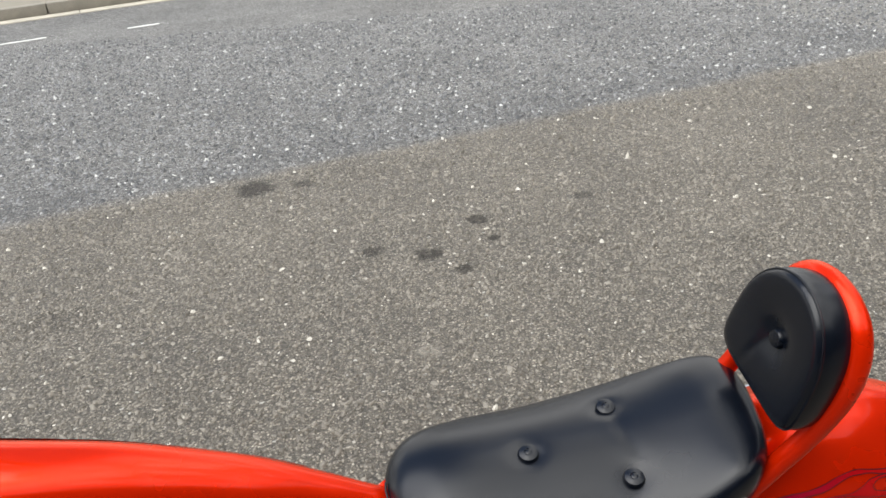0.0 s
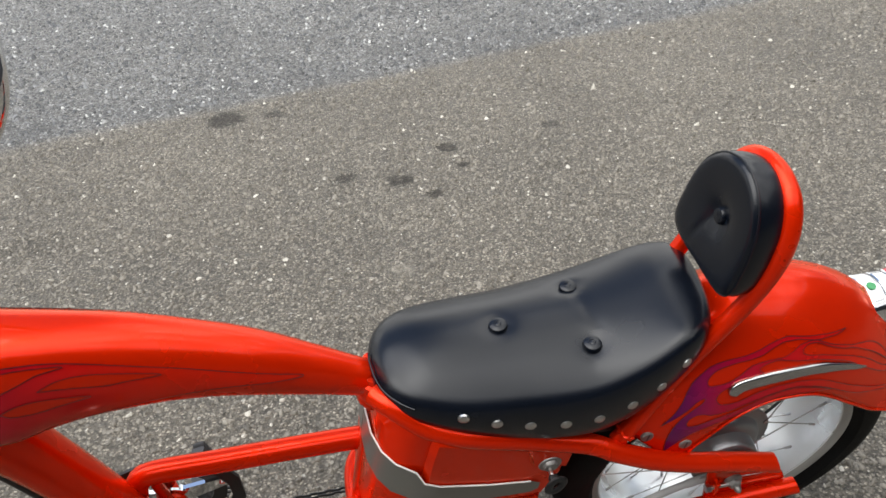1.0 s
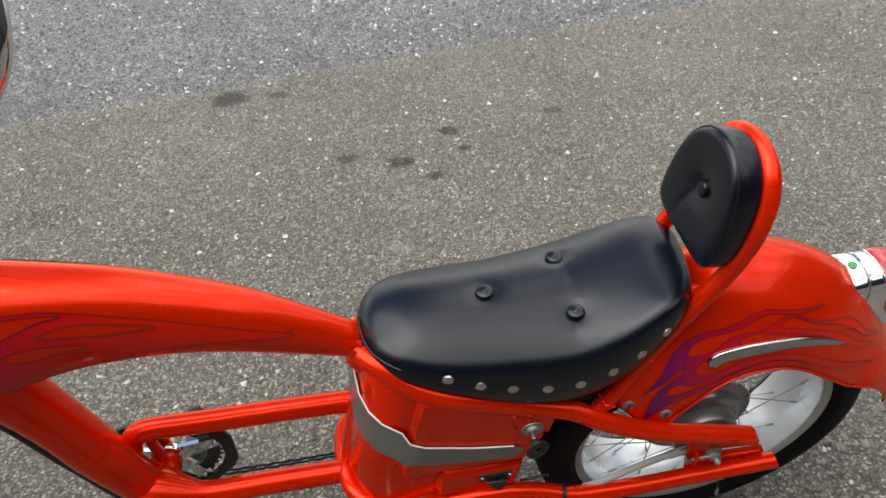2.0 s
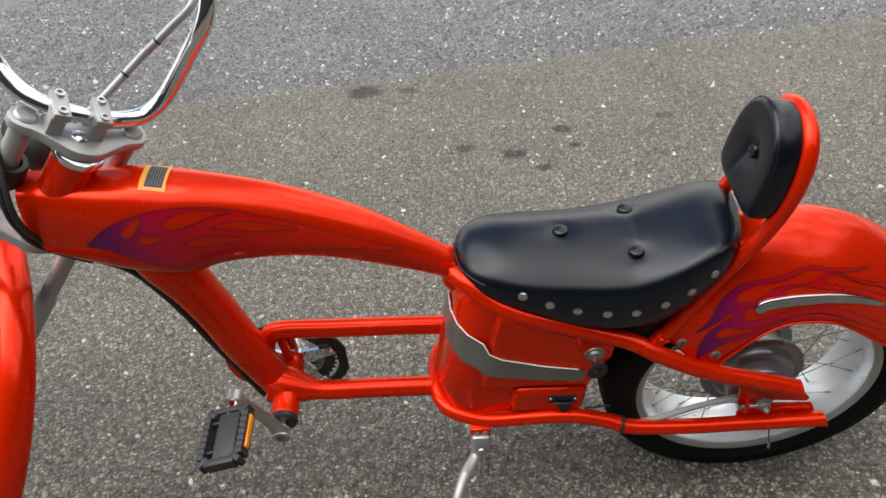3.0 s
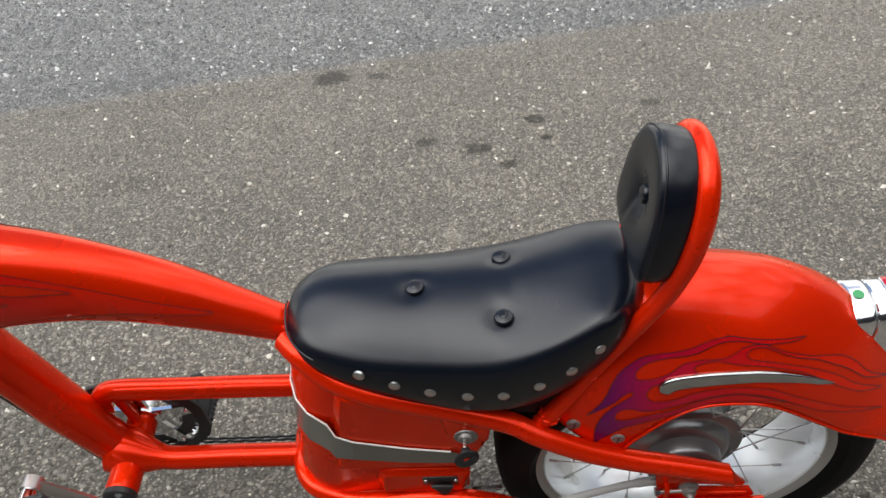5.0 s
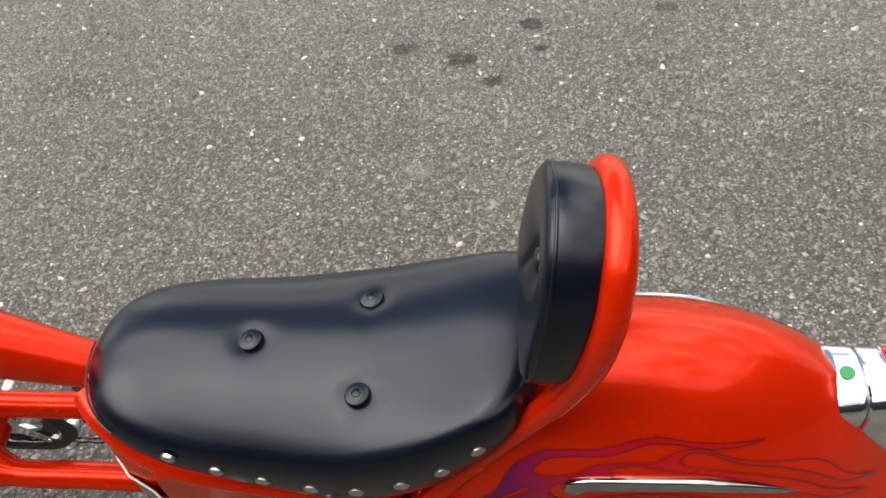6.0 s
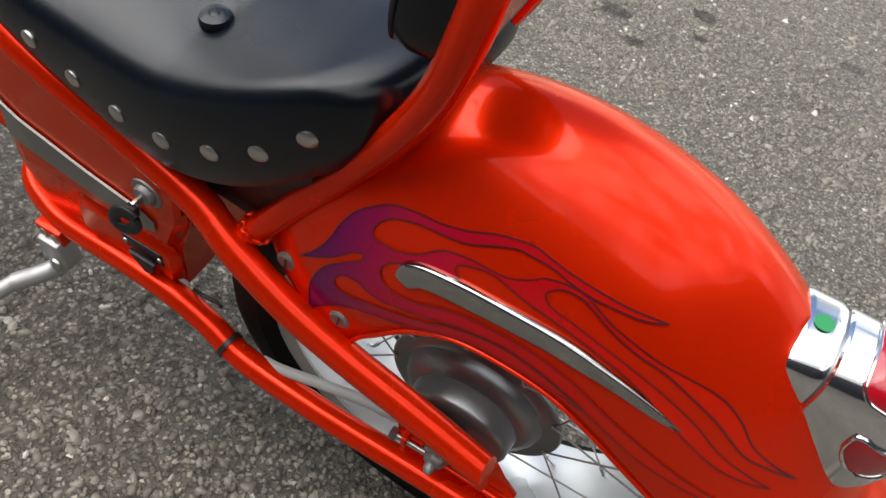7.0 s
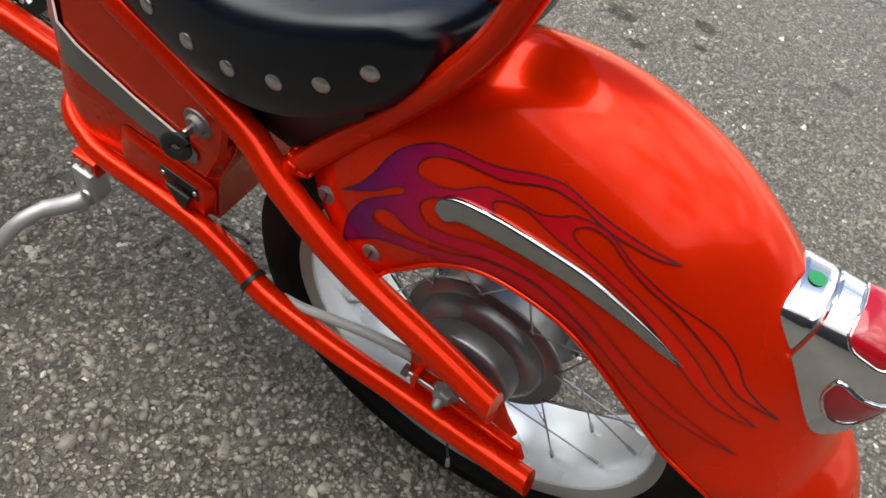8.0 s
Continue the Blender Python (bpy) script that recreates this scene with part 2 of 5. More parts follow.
# ---- ground ----
def asphalt():
    """Worn chip asphalt: an older brown-grey lane, a newer blue-grey lane past a seam, stains, pale chips."""
    m = bpy.data.materials.new("asphalt")
    m.use_nodes = True
    n, l = m.node_tree.nodes, m.node_tree.links
    p = n["Principled BSDF"]
    tc = n.new("ShaderNodeTexCoord")
    P = tc.outputs["Object"]

    def node(kind, **inputs):
        k = n.new(kind)
        for key, value in inputs.items():
            k.inputs[key.replace("_", " ")].default_value = value
        return k

    def math_node(op, a, b=None, c=None):
        k = n.new("ShaderNodeMath")
        k.operation = op
        for slot, value in zip(k.inputs, (a, b, c)):
            if value is None:
                continue
            if isinstance(value, (int, float)):
                slot.default_value = value
            else:
                l.new(value, slot)
        return k.outputs["Value"]

    def mixed(fac, a, b):
        k = n.new("ShaderNodeMix")
        k.data_type = "RGBA"
        for key, value in (("Factor", fac), ("A", a), ("B", b)):
            if isinstance(value, (int, float)):
                k.inputs[key].default_value = value
            elif isinstance(value, tuple):
                k.inputs[key].default_value = (*value, 1)
            else:
                l.new(value, k.inputs[key])
        return k.outputs["Result"]

    def noise_of(scale, detail=3.0, rough=0.55, vector=None):
        k = node("ShaderNodeTexNoise", Scale=scale, Detail=detail, Roughness=rough)
        l.new(vector or P, k.inputs["Vector"])
        return k.outputs["Fac"]

    def ramp(value, lo, hi, a=0.0, b=1.0):
        k = n.new("ShaderNodeMapRange")
        k.interpolation_type = "SMOOTHSTEP"
        k.inputs["From Min"].default_value, k.inputs["From Max"].default_value = lo, hi
        k.inputs["To Min"].default_value, k.inputs["To Max"].default_value = a, b
        l.new(value, k.inputs["Value"])
        return k.outputs["Result"]

    # chips of stone at two sizes, each with a tone of its own
    def chips(scale):
        d = node("ShaderNodeTexVoronoi", Scale=scale, Randomness=1.0)
        warp = node("ShaderNodeTexNoise", Scale=scale * 1.9, Detail=2.0)
        l.new(P, warp.inputs["Vector"])
        off = n.new("ShaderNodeVectorMath")
        off.operation = "MULTIPLY_ADD"
        off.inputs[1].default_value = (0.95 / scale,) * 3
        l.new(warp.outputs["Color"], off.inputs[0])
        l.new(P, off.inputs[2])
        l.new(off.outputs["Vector"], d.inputs["Vector"])
        s = n.new("ShaderNodeSeparateColor")
        l.new(d.outputs["Color"], s.inputs["Color"])
        return d.outputs["Distance"], s.outputs["Red"], s.outputs["Green"]

    d1, tone1, rare1 = chips(122.0)
    d2, tone2, rare2 = chips(210.0)
    inside = ramp(d1, 0.36, 0.58, 1.0, 0.0)
    tone = ramp(math_node("ADD", math_node("MULTIPLY", tone1, 0.65), math_node("MULTIPLY", tone2, 0.35)), 0.2, 0.8)
    # lanes
    sx = n.new("ShaderNodeSeparateXYZ")
    l.new(P, sx.inputs["Vector"])
    wob = math_node("MULTIPLY", math_node("SUBTRACT", noise_of(2.4, 4.0), 0.5), 0.22)
    line = math_node("SUBTRACT", sx.outputs["Y"], math_node("MULTIPLY_ADD", sx.outputs["X"], 0.345, 2.83))
    line = math_node("ADD", line, wob)
    newer = ramp(line, -0.05, 0.05)
    seam = math_node("MULTIPLY", ramp(line, -0.10, -0.02), ramp(line, 0.0, 0.08, 1.0, 0.0))
    old_c = mixed(tone, (0.140, 0.124, 0.098), (0.415, 0.374, 0.305))
    new_c = mixed(tone, (0.065, 0.066, 0.066), (0.510, 0.510, 0.490))
    col = mixed(newer, old_c, new_c)
    col = mixed(math_node("MULTIPLY", seam, 0.60), col, (0.400, 0.370, 0.320))
    # tints of the lanes, the darker strip along the seam, and a third patch far to the right
    strip = math_node("MULTIPLY", newer, ramp(line, 0.15, 0.75, 1.0, 0.0))
    edge3 = math_node("ADD", math_node("SUBTRACT", sx.outputs["X"], math_node("MULTIPLY_ADD", sx.outputs["Y"], -0.34, 4.12)), math_node("MULTIPLY", wob, 0.6))
    patch = math_node("MULTIPLY", ramp(edge3, -0.03, 0.03), newer)
    # binder in the joints between the chips
    col = mixed(math_node("MULTIPLY", math_node("SUBTRACT", 1.0, inside), 0.90), col, (0.072, 0.064, 0.050))
    # pale chips
    pale = math_node("MULTIPLY", ramp(rare1, 0.988, 0.992), inside)
    col = mixed(math_node("MULTIPLY", pale, 0.85), col, (0.763, 0.700, 0.594))
    pale2 = math_node("MULTIPLY", ramp(rare2, 0.955, 0.960), ramp(d2, 0.26, 0.40, 1.0, 0.0))
    col = mixed(math_node("MULTIPLY", pale2, 0.7), col, (0.700, 0.650, 0.558))
    # broad wear
    col = mixed(newer, mixed(0.14, col, (0.175, 0.148, 0.110)), mixed(0.18, col, (0.212, 0.212, 0.209)))
    col = mixed(math_node("MULTIPLY", strip, 0.34), col, (0.076, 0.076, 0.076))
    col = mixed(math_node("MULTIPLY", patch, 0.35), col, (0.276, 0.260, 0.225))
    wear = ramp(noise_of(1.3, 5.0, 0.6), 0.3, 0.75, 0.71, 1.08)
    vm = n.new("ShaderNodeVectorMath")
    vm.operation = "SCALE"
    l.new(col, vm.inputs[0])
    l.new(wear, vm.inputs["Scale"])
    col = vm.outputs["Vector"]
    # mottling a few centimetres across, and single pale stones
    mottle = ramp(noise_of(52.0, 5.0, 0.75), 0.38, 0.62, 0.62, 1.52)
    vm = n.new("ShaderNodeVectorMath")
    vm.operation = "SCALE"
    l.new(col, vm.inputs[0])
    l.new(mottle, vm.inputs["Scale"])
    col = vm.outputs["Vector"]
    d3, _, rare3 = chips(46.0)
    single = math_node("MULTIPLY", ramp(rare3, 0.94, 0.945), ramp(d3, 0.16, 0.30, 1.0, 0.0))
    col = mixed(math_node("MULTIPLY", single, 0.8), col, (0.62, 0.60, 0.54))
    # coarse flecks of the newer lane
    fleck = ramp(noise_of(13.0, 6.0, 0.75), 0.42, 0.58, 0.80, 1.18)
    fleck = math_node("MULTIPLY_ADD", math_node("SUBTRACT", fleck, 1.0), newer, 1.0)
    vm = n.new("ShaderNodeVectorMath")
    vm.operation = "SCALE"
    l.new(col, vm.inputs[0])
    l.new(fleck, vm.inputs["Scale"])
    col = vm.outputs["Vector"]
    # oil spots: x, y, radius along x, along y, strength
    ragged = math_node("MULTIPLY", math_node("SUBTRACT", noise_of(16.0, 4.0, 0.7), 0.5), 1.5)
    dull = ramp(sx.outputs["Z"], -9.0, -8.0, 0.0, 0.7)
    for x, y, rx, ry, k in STAINS:
        dx = math_node("DIVIDE", math_node("SUBTRACT", sx.outputs["X"], x), rx)
        dy = math_node("DIVIDE", math_node("SUBTRACT", sx.outputs["Y"], y), ry)
        r = math_node("SQRT", math_node("ADD", math_node("MULTIPLY", dx, dx), math_node("MULTIPLY", dy, dy)))
        spot = ramp(math_node("ADD", r, ragged), 0.50, 1.10, abs(k) * 0.85, 0.0)
        if k > 0:
            dull = math_node("MULTIPLY", dull, math_node("SUBTRACT", 1.0, spot))
        col = mixed(spot, col, (0.017, 0.016, 0.015) if k > 0 else (0.350, 0.320, 0.261))
    l.new(col, p.inputs["Base Color"])
    rough = math_node("MULTIPLY_ADD", tone2, 0.2, 0.48)
    l.new(rough, p.inputs["Roughness"])
    l.new(dull, p.inputs["Specular IOR Level"])
    height = math_node("ADD", math_node("MULTIPLY", inside, math_node("MULTIPLY_ADD", tone1, 0.6, 0.4)), math_node("MULTIPLY", noise_of(700.0), 0.25))
    b = node("ShaderNodeBump", Strength=1.0, Distance=0.016)
    l.new(height, b.inputs["Height"])
    l.new(b.outputs["Normal"], p.inputs["Normal"])
    return m


STAINS = [(-0.88, 2.36, 0.10, 0.12, 0.8), (-0.67, 2.38, 0.06, 0.05, 0.6), (0.04, 1.88, 0.05, 0.05, 0.75), (-0.14, 1.64, 0.065, 0.05, 0.75),
          (-0.03, 1.52, 0.04, 0.035, 0.75), (0.09, 1.72, 0.035, 0.03, 0.7), (-0.34, 1.69, 0.05, 0.05, 0.65), (0.46, 2.02, 0.05, 0.035, 0.55),
          (0.41, 1.66, 0.07, 0.05, 0.4), (0.92, 1.58, 0.09, 0.06, 0.3), (-1.30, 1.40, 0.16, 0.09, 0.35), (-0.15, 1.07, 0.045, 0.04, -0.55)]
bm = bmesh.new()
bmesh.ops.create_grid(bm, x_segments=24, y_segments=24, size=60)
tagged(part("ground", bm, asphalt(), smooth=False), "worn brown-grey chip asphalt with dark oil spots", "asphalt", kind="structure")

chip_mat = bpy.data.materials.new("stone_chip")
chip_mat.use_nodes = True
cn, ck = chip_mat.node_tree.nodes, chip_mat.node_tree.links
geo = cn.new("ShaderNodeNewGeometry")
cr = cn.new("ShaderNodeValToRGB")
ce = cr.color_ramp.elements
ce[0].position, ce[0].color = 0.0, (0.075, 0.067, 0.053, 1)
ce[1].position, ce[1].color = 1.0, (0.560, 0.530, 0.460, 1)
for pos, c in ((0.45, (0.135, 0.120, 0.096, 1)), (0.80, (0.190, 0.172, 0.140, 1)), (0.975, (0.225, 0.206, 0.170, 1))):
    ce.new(pos).color = c
ck.new(geo.outputs["Random Per Island"], cr.inputs["Fac"])
gn = cn.new("ShaderNodeTexNoise")
gn.inputs["Scale"].default_value, gn.inputs["Detail"].default_value = 420.0, 3.0
gt = cn.new("ShaderNodeTexCoord")
ck.new(gt.outputs["Object"], gn.inputs["Vector"])
gm = cn.new("ShaderNodeMapRange")
gm.inputs["To Min"].default_value, gm.inputs["To Max"].default_value = 0.7, 1.3
ck.new(gn.outputs["Fac"], gm.inputs["Value"])
gs = cn.new("ShaderNodeVectorMath")
gs.operation = "SCALE"
ck.new(cr.outputs["Color"], gs.inputs[0])
ck.new(gm.outputs["Result"], gs.inputs["Scale"])
gp = cn.new("ShaderNodeSeparateXYZ")
ck.new(gt.outputs["Object"], gp.inputs["Vector"])
gl = cn.new("ShaderNodeMath")
gl.operation = "MULTIPLY_ADD"
gl.inputs[1].default_value, gl.inputs[2].default_value = -0.345, -2.83
ck.new(gp.outputs["X"], gl.inputs[0])
ga = cn.new("ShaderNodeMath")
ck.new(gl.outputs["Value"], ga.inputs[0])
ck.new(gp.outputs["Y"], ga.inputs[1])
gf = cn.new("ShaderNodeMapRange")
gf.inputs["From Min"].default_value, gf.inputs["From Max"].default_value = -0.06, 0.06
ck.new(ga.outputs["Value"], gf.inputs["Value"])
grey = cn.new("ShaderNodeValToRGB")
ge = grey.color_ramp.elements
ge[0].position, ge[0].color = 0.0, (0.050, 0.051, 0.052, 1)
ge[1].position, ge[1].color = 1.0, (0.520, 0.520, 0.500, 1)
for pos, c in ((0.40, (0.082, 0.084, 0.086, 1)), (0.65, (0.170, 0.172, 0.172, 1)), (0.93, (0.235, 0.236, 0.232, 1))):
    ge.new(pos).color = c
ck.new(geo.outputs["Random Per Island"], grey.inputs["Fac"])
gx = cn.new("ShaderNodeMix")
gx.data_type = "RGBA"
ck.new(gf.outputs["Result"], gx.inputs["Factor"])
ck.new(gs.outputs["Vector"], gx.inputs["A"])
ck.new(grey.outputs["Color"], gx.inputs["B"])
ck.new(gx.outputs["Result"], cn["Principled BSDF"].inputs["Base Color"])
cn["Principled BSDF"].inputs["Roughness"].default_value = 0.48
cn["Principled BSDF"].inputs["Specular IOR Level"].default_value = 0.5


def chip_field(count, far_count, seed):
    """Stone chips standing a little proud of the asphalt: a dense near stretch, and the wider lane past it."""
    g = np.random.default_rng(seed)
    x, y = g.uniform(-1.7, 1.9, count), g.uniform(-0.7, 2.6, count)
    keep = g.random(count) < np.clip(1.25 - (y - 0.5) * 0.65, 0.08, 1.0)
    x, y = np.concatenate([x[keep], g.uniform(-4.0, 3.6, far_count)]), np.concatenate([y[keep], 1.3 + 4.7 * g.random(far_count) ** 1.25])
    clean = np.ones(len(x), bool)
    for sx, sy, rx, ry, k in STAINS:
        clean &= (((x - sx) / rx) ** 2 + ((y - sy) / ry) ** 2 > 0.55) | (k < 0.5)
    x, y = x[clean], y[clean]
    n = len(x)
    r = np.where(g.random(n) < 0.10, 0.0016, g.lognormal(math.log(0.0054), 0.34, n)).clip(0.0015, 0.0105)
    r *= 1.0 + 0.28 * np.clip(y - 1.2, 0.0, 2.0)
    a = np.arange(6) * math.pi / 3
    jag = g.uniform(0.62, 1.34, (n, 6))
    stretch, turn = g.uniform(0.50, 0.95, n), g.uniform(0, math.pi, n)
    px, py = np.cos(a)[None] * jag * r[:, None], np.sin(a)[None] * jag * r[:, None] * stretch[:, None]
    rx, ry = px * np.cos(turn)[:, None] - py * np.sin(turn)[:, None], px * np.sin(turn)[:, None] + py * np.cos(turn)[:, None]
    h = r * g.uniform(0.16, 0.52, n)
    tilt_x, tilt_y = g.normal(0, 0.36, n), g.normal(0, 0.36, n)
    verts = np.zeros((n, 12, 3))
    verts[:, :6, 0], verts[:, :6, 1], verts[:, :6, 2] = x[:, None] + rx, y[:, None] + ry, -0.0008
    verts[:, 6:, 0], verts[:, 6:, 1] = x[:, None] + rx * 0.72, y[:, None] + ry * 0.72
    verts[:, 6:, 2] = h[:, None] + rx * tilt_x[:, None] + ry * tilt_y[:, None]
    base = (np.arange(n) * 12)[:, None]
    quads = np.concatenate([np.stack([base + k, base + (k + 1) % 6, base + 6 + (k + 1) % 6, base + 6 + k], -1) for k in range(6)], 1).reshape(-1, 4)
    tops = (base + np.arange(6, 12)[None])
    me = bpy.data.meshes.new("stone_chips")
    me.vertices.add(n * 12)
    me.vertices.foreach_set("co", verts.ravel())
    index = np.concatenate([quads.ravel(), tops.ravel()])
    start = np.concatenate([np.arange(len(quads)) * 4, len(quads) * 4 + np.arange(n) * 6])
    me.loops.add(len(index))
    me.loops.foreach_set("vertex_index", index.astype(np.int32))
    me.polygons.add(len(start))
    me.polygons.foreach_set("loop_start", start.astype(np.int32))
    me.update(calc_edges=True)
    me.validate()
    me.materials.append(chip_mat)
    return new("stone_chips", me)


tagged(chip_field(62000, 70000, 5), "pale and brown stone chips set in the asphalt", "stone chips", kind="stuff")

kerb_stone = material("kerb_concrete", (0.19, 0.175, 0.145), 0.85, 0, 0, 0.5, 120, 0.4, 90, 0.25)
gutter_stone = material("gutter_concrete", (0.36, 0.335, 0.275), 0.85, 0, 0, 0.5, 120, 0.4, 90, 0.2)
paving = material("pavement_slab", (0.17, 0.155, 0.12), 0.85, 0, 0, 0.5, 60, 0.3, 70, 0.25)
line_paint = material("worn_white_line", (0.42, 0.42, 0.40), 0.7, 0, 0, 0.9, 60, 0.3, 100, 0.3)


K = radians(24)


def along(d, off):
    """A ground place d metres along the far gutter and off metres past it."""
    return Vector((-4.40, 7.32, 0)) + Vector((math.cos(K), math.sin(K), 0)) * d + Vector((-math.sin(K), math.cos(K), 0)) * off


turn = Matrix.Rotation(K, 3, "Z")
gutter = tagged(new("gutter"), "pale concrete gutter strip beside the kerb", "gutter", kind="structure")
kerb = tagged(new("kerb"), "weathered concrete kerb along the far side of the road", "kerb", kind="structure")
for k in range(-10, 14):
    bm = box(bmesh.new(), (0, 0, 0), (0.905, 0.14, 0.17), None, 0.012)
    o = part("kerb_stone", bm, kerb_stone, kerb)
    o.matrix_local = Matrix.Translation(along(k * 0.915, 0.24) + Vector((0, 0, 0.035))) @ turn.to_4x4()
    bm = box(bmesh.new(), (0, 0, 0), (0.908, 0.20, 0.05), None, 0.006)
    o = part("gutter_slab", bm, gutter_stone, gutter)
    o.matrix_local = Matrix.Translation(along(k * 0.915 + 0.3, 0.06) + Vector((0, 0, -0.014))) @ turn.to_4x4()
bm = bmesh.new()
box(bm, along(2, 3.32) + Vector((0, 0, 0.05)), (40, 6.0, 0.10), turn)
tagged(part("pavement", bm, paving), "pale grey pavement behind the kerb", "pavement", kind="structure")
mark = tagged(new("road_marking"), "worn broken white line near the kerb", "road marking", kind="structure")
for a, b, off in ((-0.5, 0.42, -1.24), (1.10, 1.38, -1.42)):
    bm = bmesh.new()
    c = along((a + b) / 2, off)
    box(bm, (c.x, c.y, 0.003), (b - a, 0.06, 0.006), turn)
    part("line", bm, line_paint, mark, smooth=False)

# plain dark walls, unseen: added behind the camera and past the rear of the bicycle to block low light and darken
# reflections
wall_mat = material("unseen_dark_wall", (0.030, 0.031, 0.036), 0.9, 0, 0, 0.5, 20, 0.2, 30, 0.3)
for name, c, size in (("unseen_wall_south", (0, -4.2, 1.85), (34, 0.25, 3.7)), ("unseen_wall_east", (5.6, -0.9, 1.9), (0.25, 6.6, 3.8))):
    tagged(part(name, box(bmesh.new(), c, size, None, 0.02), wall_mat), "unseen dark wall added to block low light", "wall", kind="structure")

# ---- the bicycle: x runs back along it, y to its right, z up its own plane; it leans on its stand ----
BIKE = Matrix(((0.99087, -0.13085, 0.03245, 0.0), (0.13482, 0.96174, -0.23851, 0.14698), (0.0, 0.24070, 0.97060, 0.0), (0, 0, 0, 1)))
bike = tagged(new("chopper_bicycle"), "orange electric chopper bicycle with flame decals leaning on its stand", "bicycle")
bike.matrix_world = BIKE
AX = Vector((0.336, 0, 0.282))

# frame
frame_part = new("frame")
frame_part.parent = bike
top_line = [(-0.80, 0.720, 0.064), (-0.755, 0.711, 0.071), (-0.70, 0.700, 0.079), (-0.645, 0.692, 0.086), (-0.595, 0.686, 0.085), (-0.54, 0.688, 0.073), (-0.46, 0.679, 0.061), (-0.39, 0.661, 0.051),
            (-0.32, 0.633, 0.043), (-0.255, 0.598, 0.033), (-0.20, 0.566, 0.0250), (-0.165, 0.550, 0.0225)]
TANK = spline([(x, 0, z, r) for x, z, r in top_line], 6)


def tank_squash(x):
    return table(x, [(-0.80, 0.62), (-0.70, 0.66), (-0.55, 0.70), (-0.40, 0.78), (-0.25, 0.9), (-0.165, 1.0)])


def tank_power(x):
    return table(x, [(-0.80, 3.0), (-0.66, 2.8), (-0.50, 2.4), (-0.30, 2.0)])


def tank_section(k, i):
    """Upright half height of the tube at a row of its chain, its slope taken in."""
    a, b = TANK[max(i - 1, 0)], TANK[min(i + 1, len(TANK) - 1)]
    return k * math.hypot(b[0] - a[0], b[2] - a[2]) / (b[0] - a[0])


zc_t = [(q[0], q[2]) for q in TANK]
r_t = [(q[0], tank_section(q[3], i)) for i, q in enumerate(TANK)]
bm = bmesh.new()
rings = []
for (x, z), (x, r), q in zip(zc_t, r_t, TANK):
    half, power = tank_squash(x) * q[3], 2 / tank_power(x)
    rings.append([bm.verts.new((x, half * math.copysign(abs(math.cos(a)) ** power, math.cos(a)), z + r * math.copysign(abs(math.sin(a)) ** power, math.sin(a)))) for a in (2 * math.pi * k / 48 for k in range(48))])
for a, b in zip(rings, rings[1:]):
    for k in range(48):
        bm.faces.new((a[k], a[(k + 1) % 48], b[(k + 1) % 48], b[k]))
for ring in (rings[0], rings[-1]):
    bm.faces.new(ring)
part("top_tube", bm, paint, frame_part, "swollen tank-like orange top tube")
down = spline([(-0.664, 0, 0.672, 0.046), (-0.645, 0, 0.61, 0.045), (-0.622, 0, 0.545, 0.038), (-0.599, 0, 0.475, 0.036), (-0.577, 0, 0.395, 0.036), (-0.553, 0, 0.318, 0.033), (-0.535, 0, 0.262, 0.031)], 6)
part("down_tube", sweep(bmesh.new(), down, [q[3] for q in down], 24), paint, frame_part)
part("seat_tube", tube([(-0.172, 0, 0.575), (-0.178, 0, 0.550), (-0.182, 0, 0.505), (-0.194, 0, 0.440), (-0.213, 0, 0.340), (-0.226, 0, 0.255)], [0.030] * 4 + [0.034] * 6 + [0.032] * 4 + [0.028, 0.025, 0.022, 0.020] + [0.0175] * 23, sides=24), paint, frame_part)
part("bottom_bracket", lathe([(-0.078, 0), (-0.078, 0.0235), (-0.074, 0.025), (0.050, 0.025), (0.050, 0)], (-0.517, 0, 0.262), steps=32), paint, frame_part)
part("lower_rail", tube([(-0.545, -0.004, 0.272), (-0.46, -0.018, 0.258), (-0.35, -0.020, 0.257), (-0.21, -0.022, 0.255)], [0.040, 0.040, 0.039, 0.037, 0.034, 0.030, 0.026, 0.022] + [0.019] * 17, sides=16), paint, frame_part)
part("upper_rail", tube([(-0.552, 0.028, 0.325), (-0.540, 0.032, 0.360), (-0.515, 0.035, 0.375), (-0.42, 0.035, 0.372), (-0.30, 0.035, 0.368), (-0.19, 0.035, 0.362)], 0.0175, sides=16), paint, frame_part)
part("chain_bracket", tube([(-0.520, 0.036, 0.355), (-0.517, 0.038, 0.30), (-0.517, 0.036, 0.262)], 0.009, sides=12), paint, frame_part)
bm = bmesh.new()
bolt_head(bm, (-0.520, 0.036, 0.352), (0, -1, 0.4), 0.007, 0.006)
part("bolt", bm, steel, frame_part)
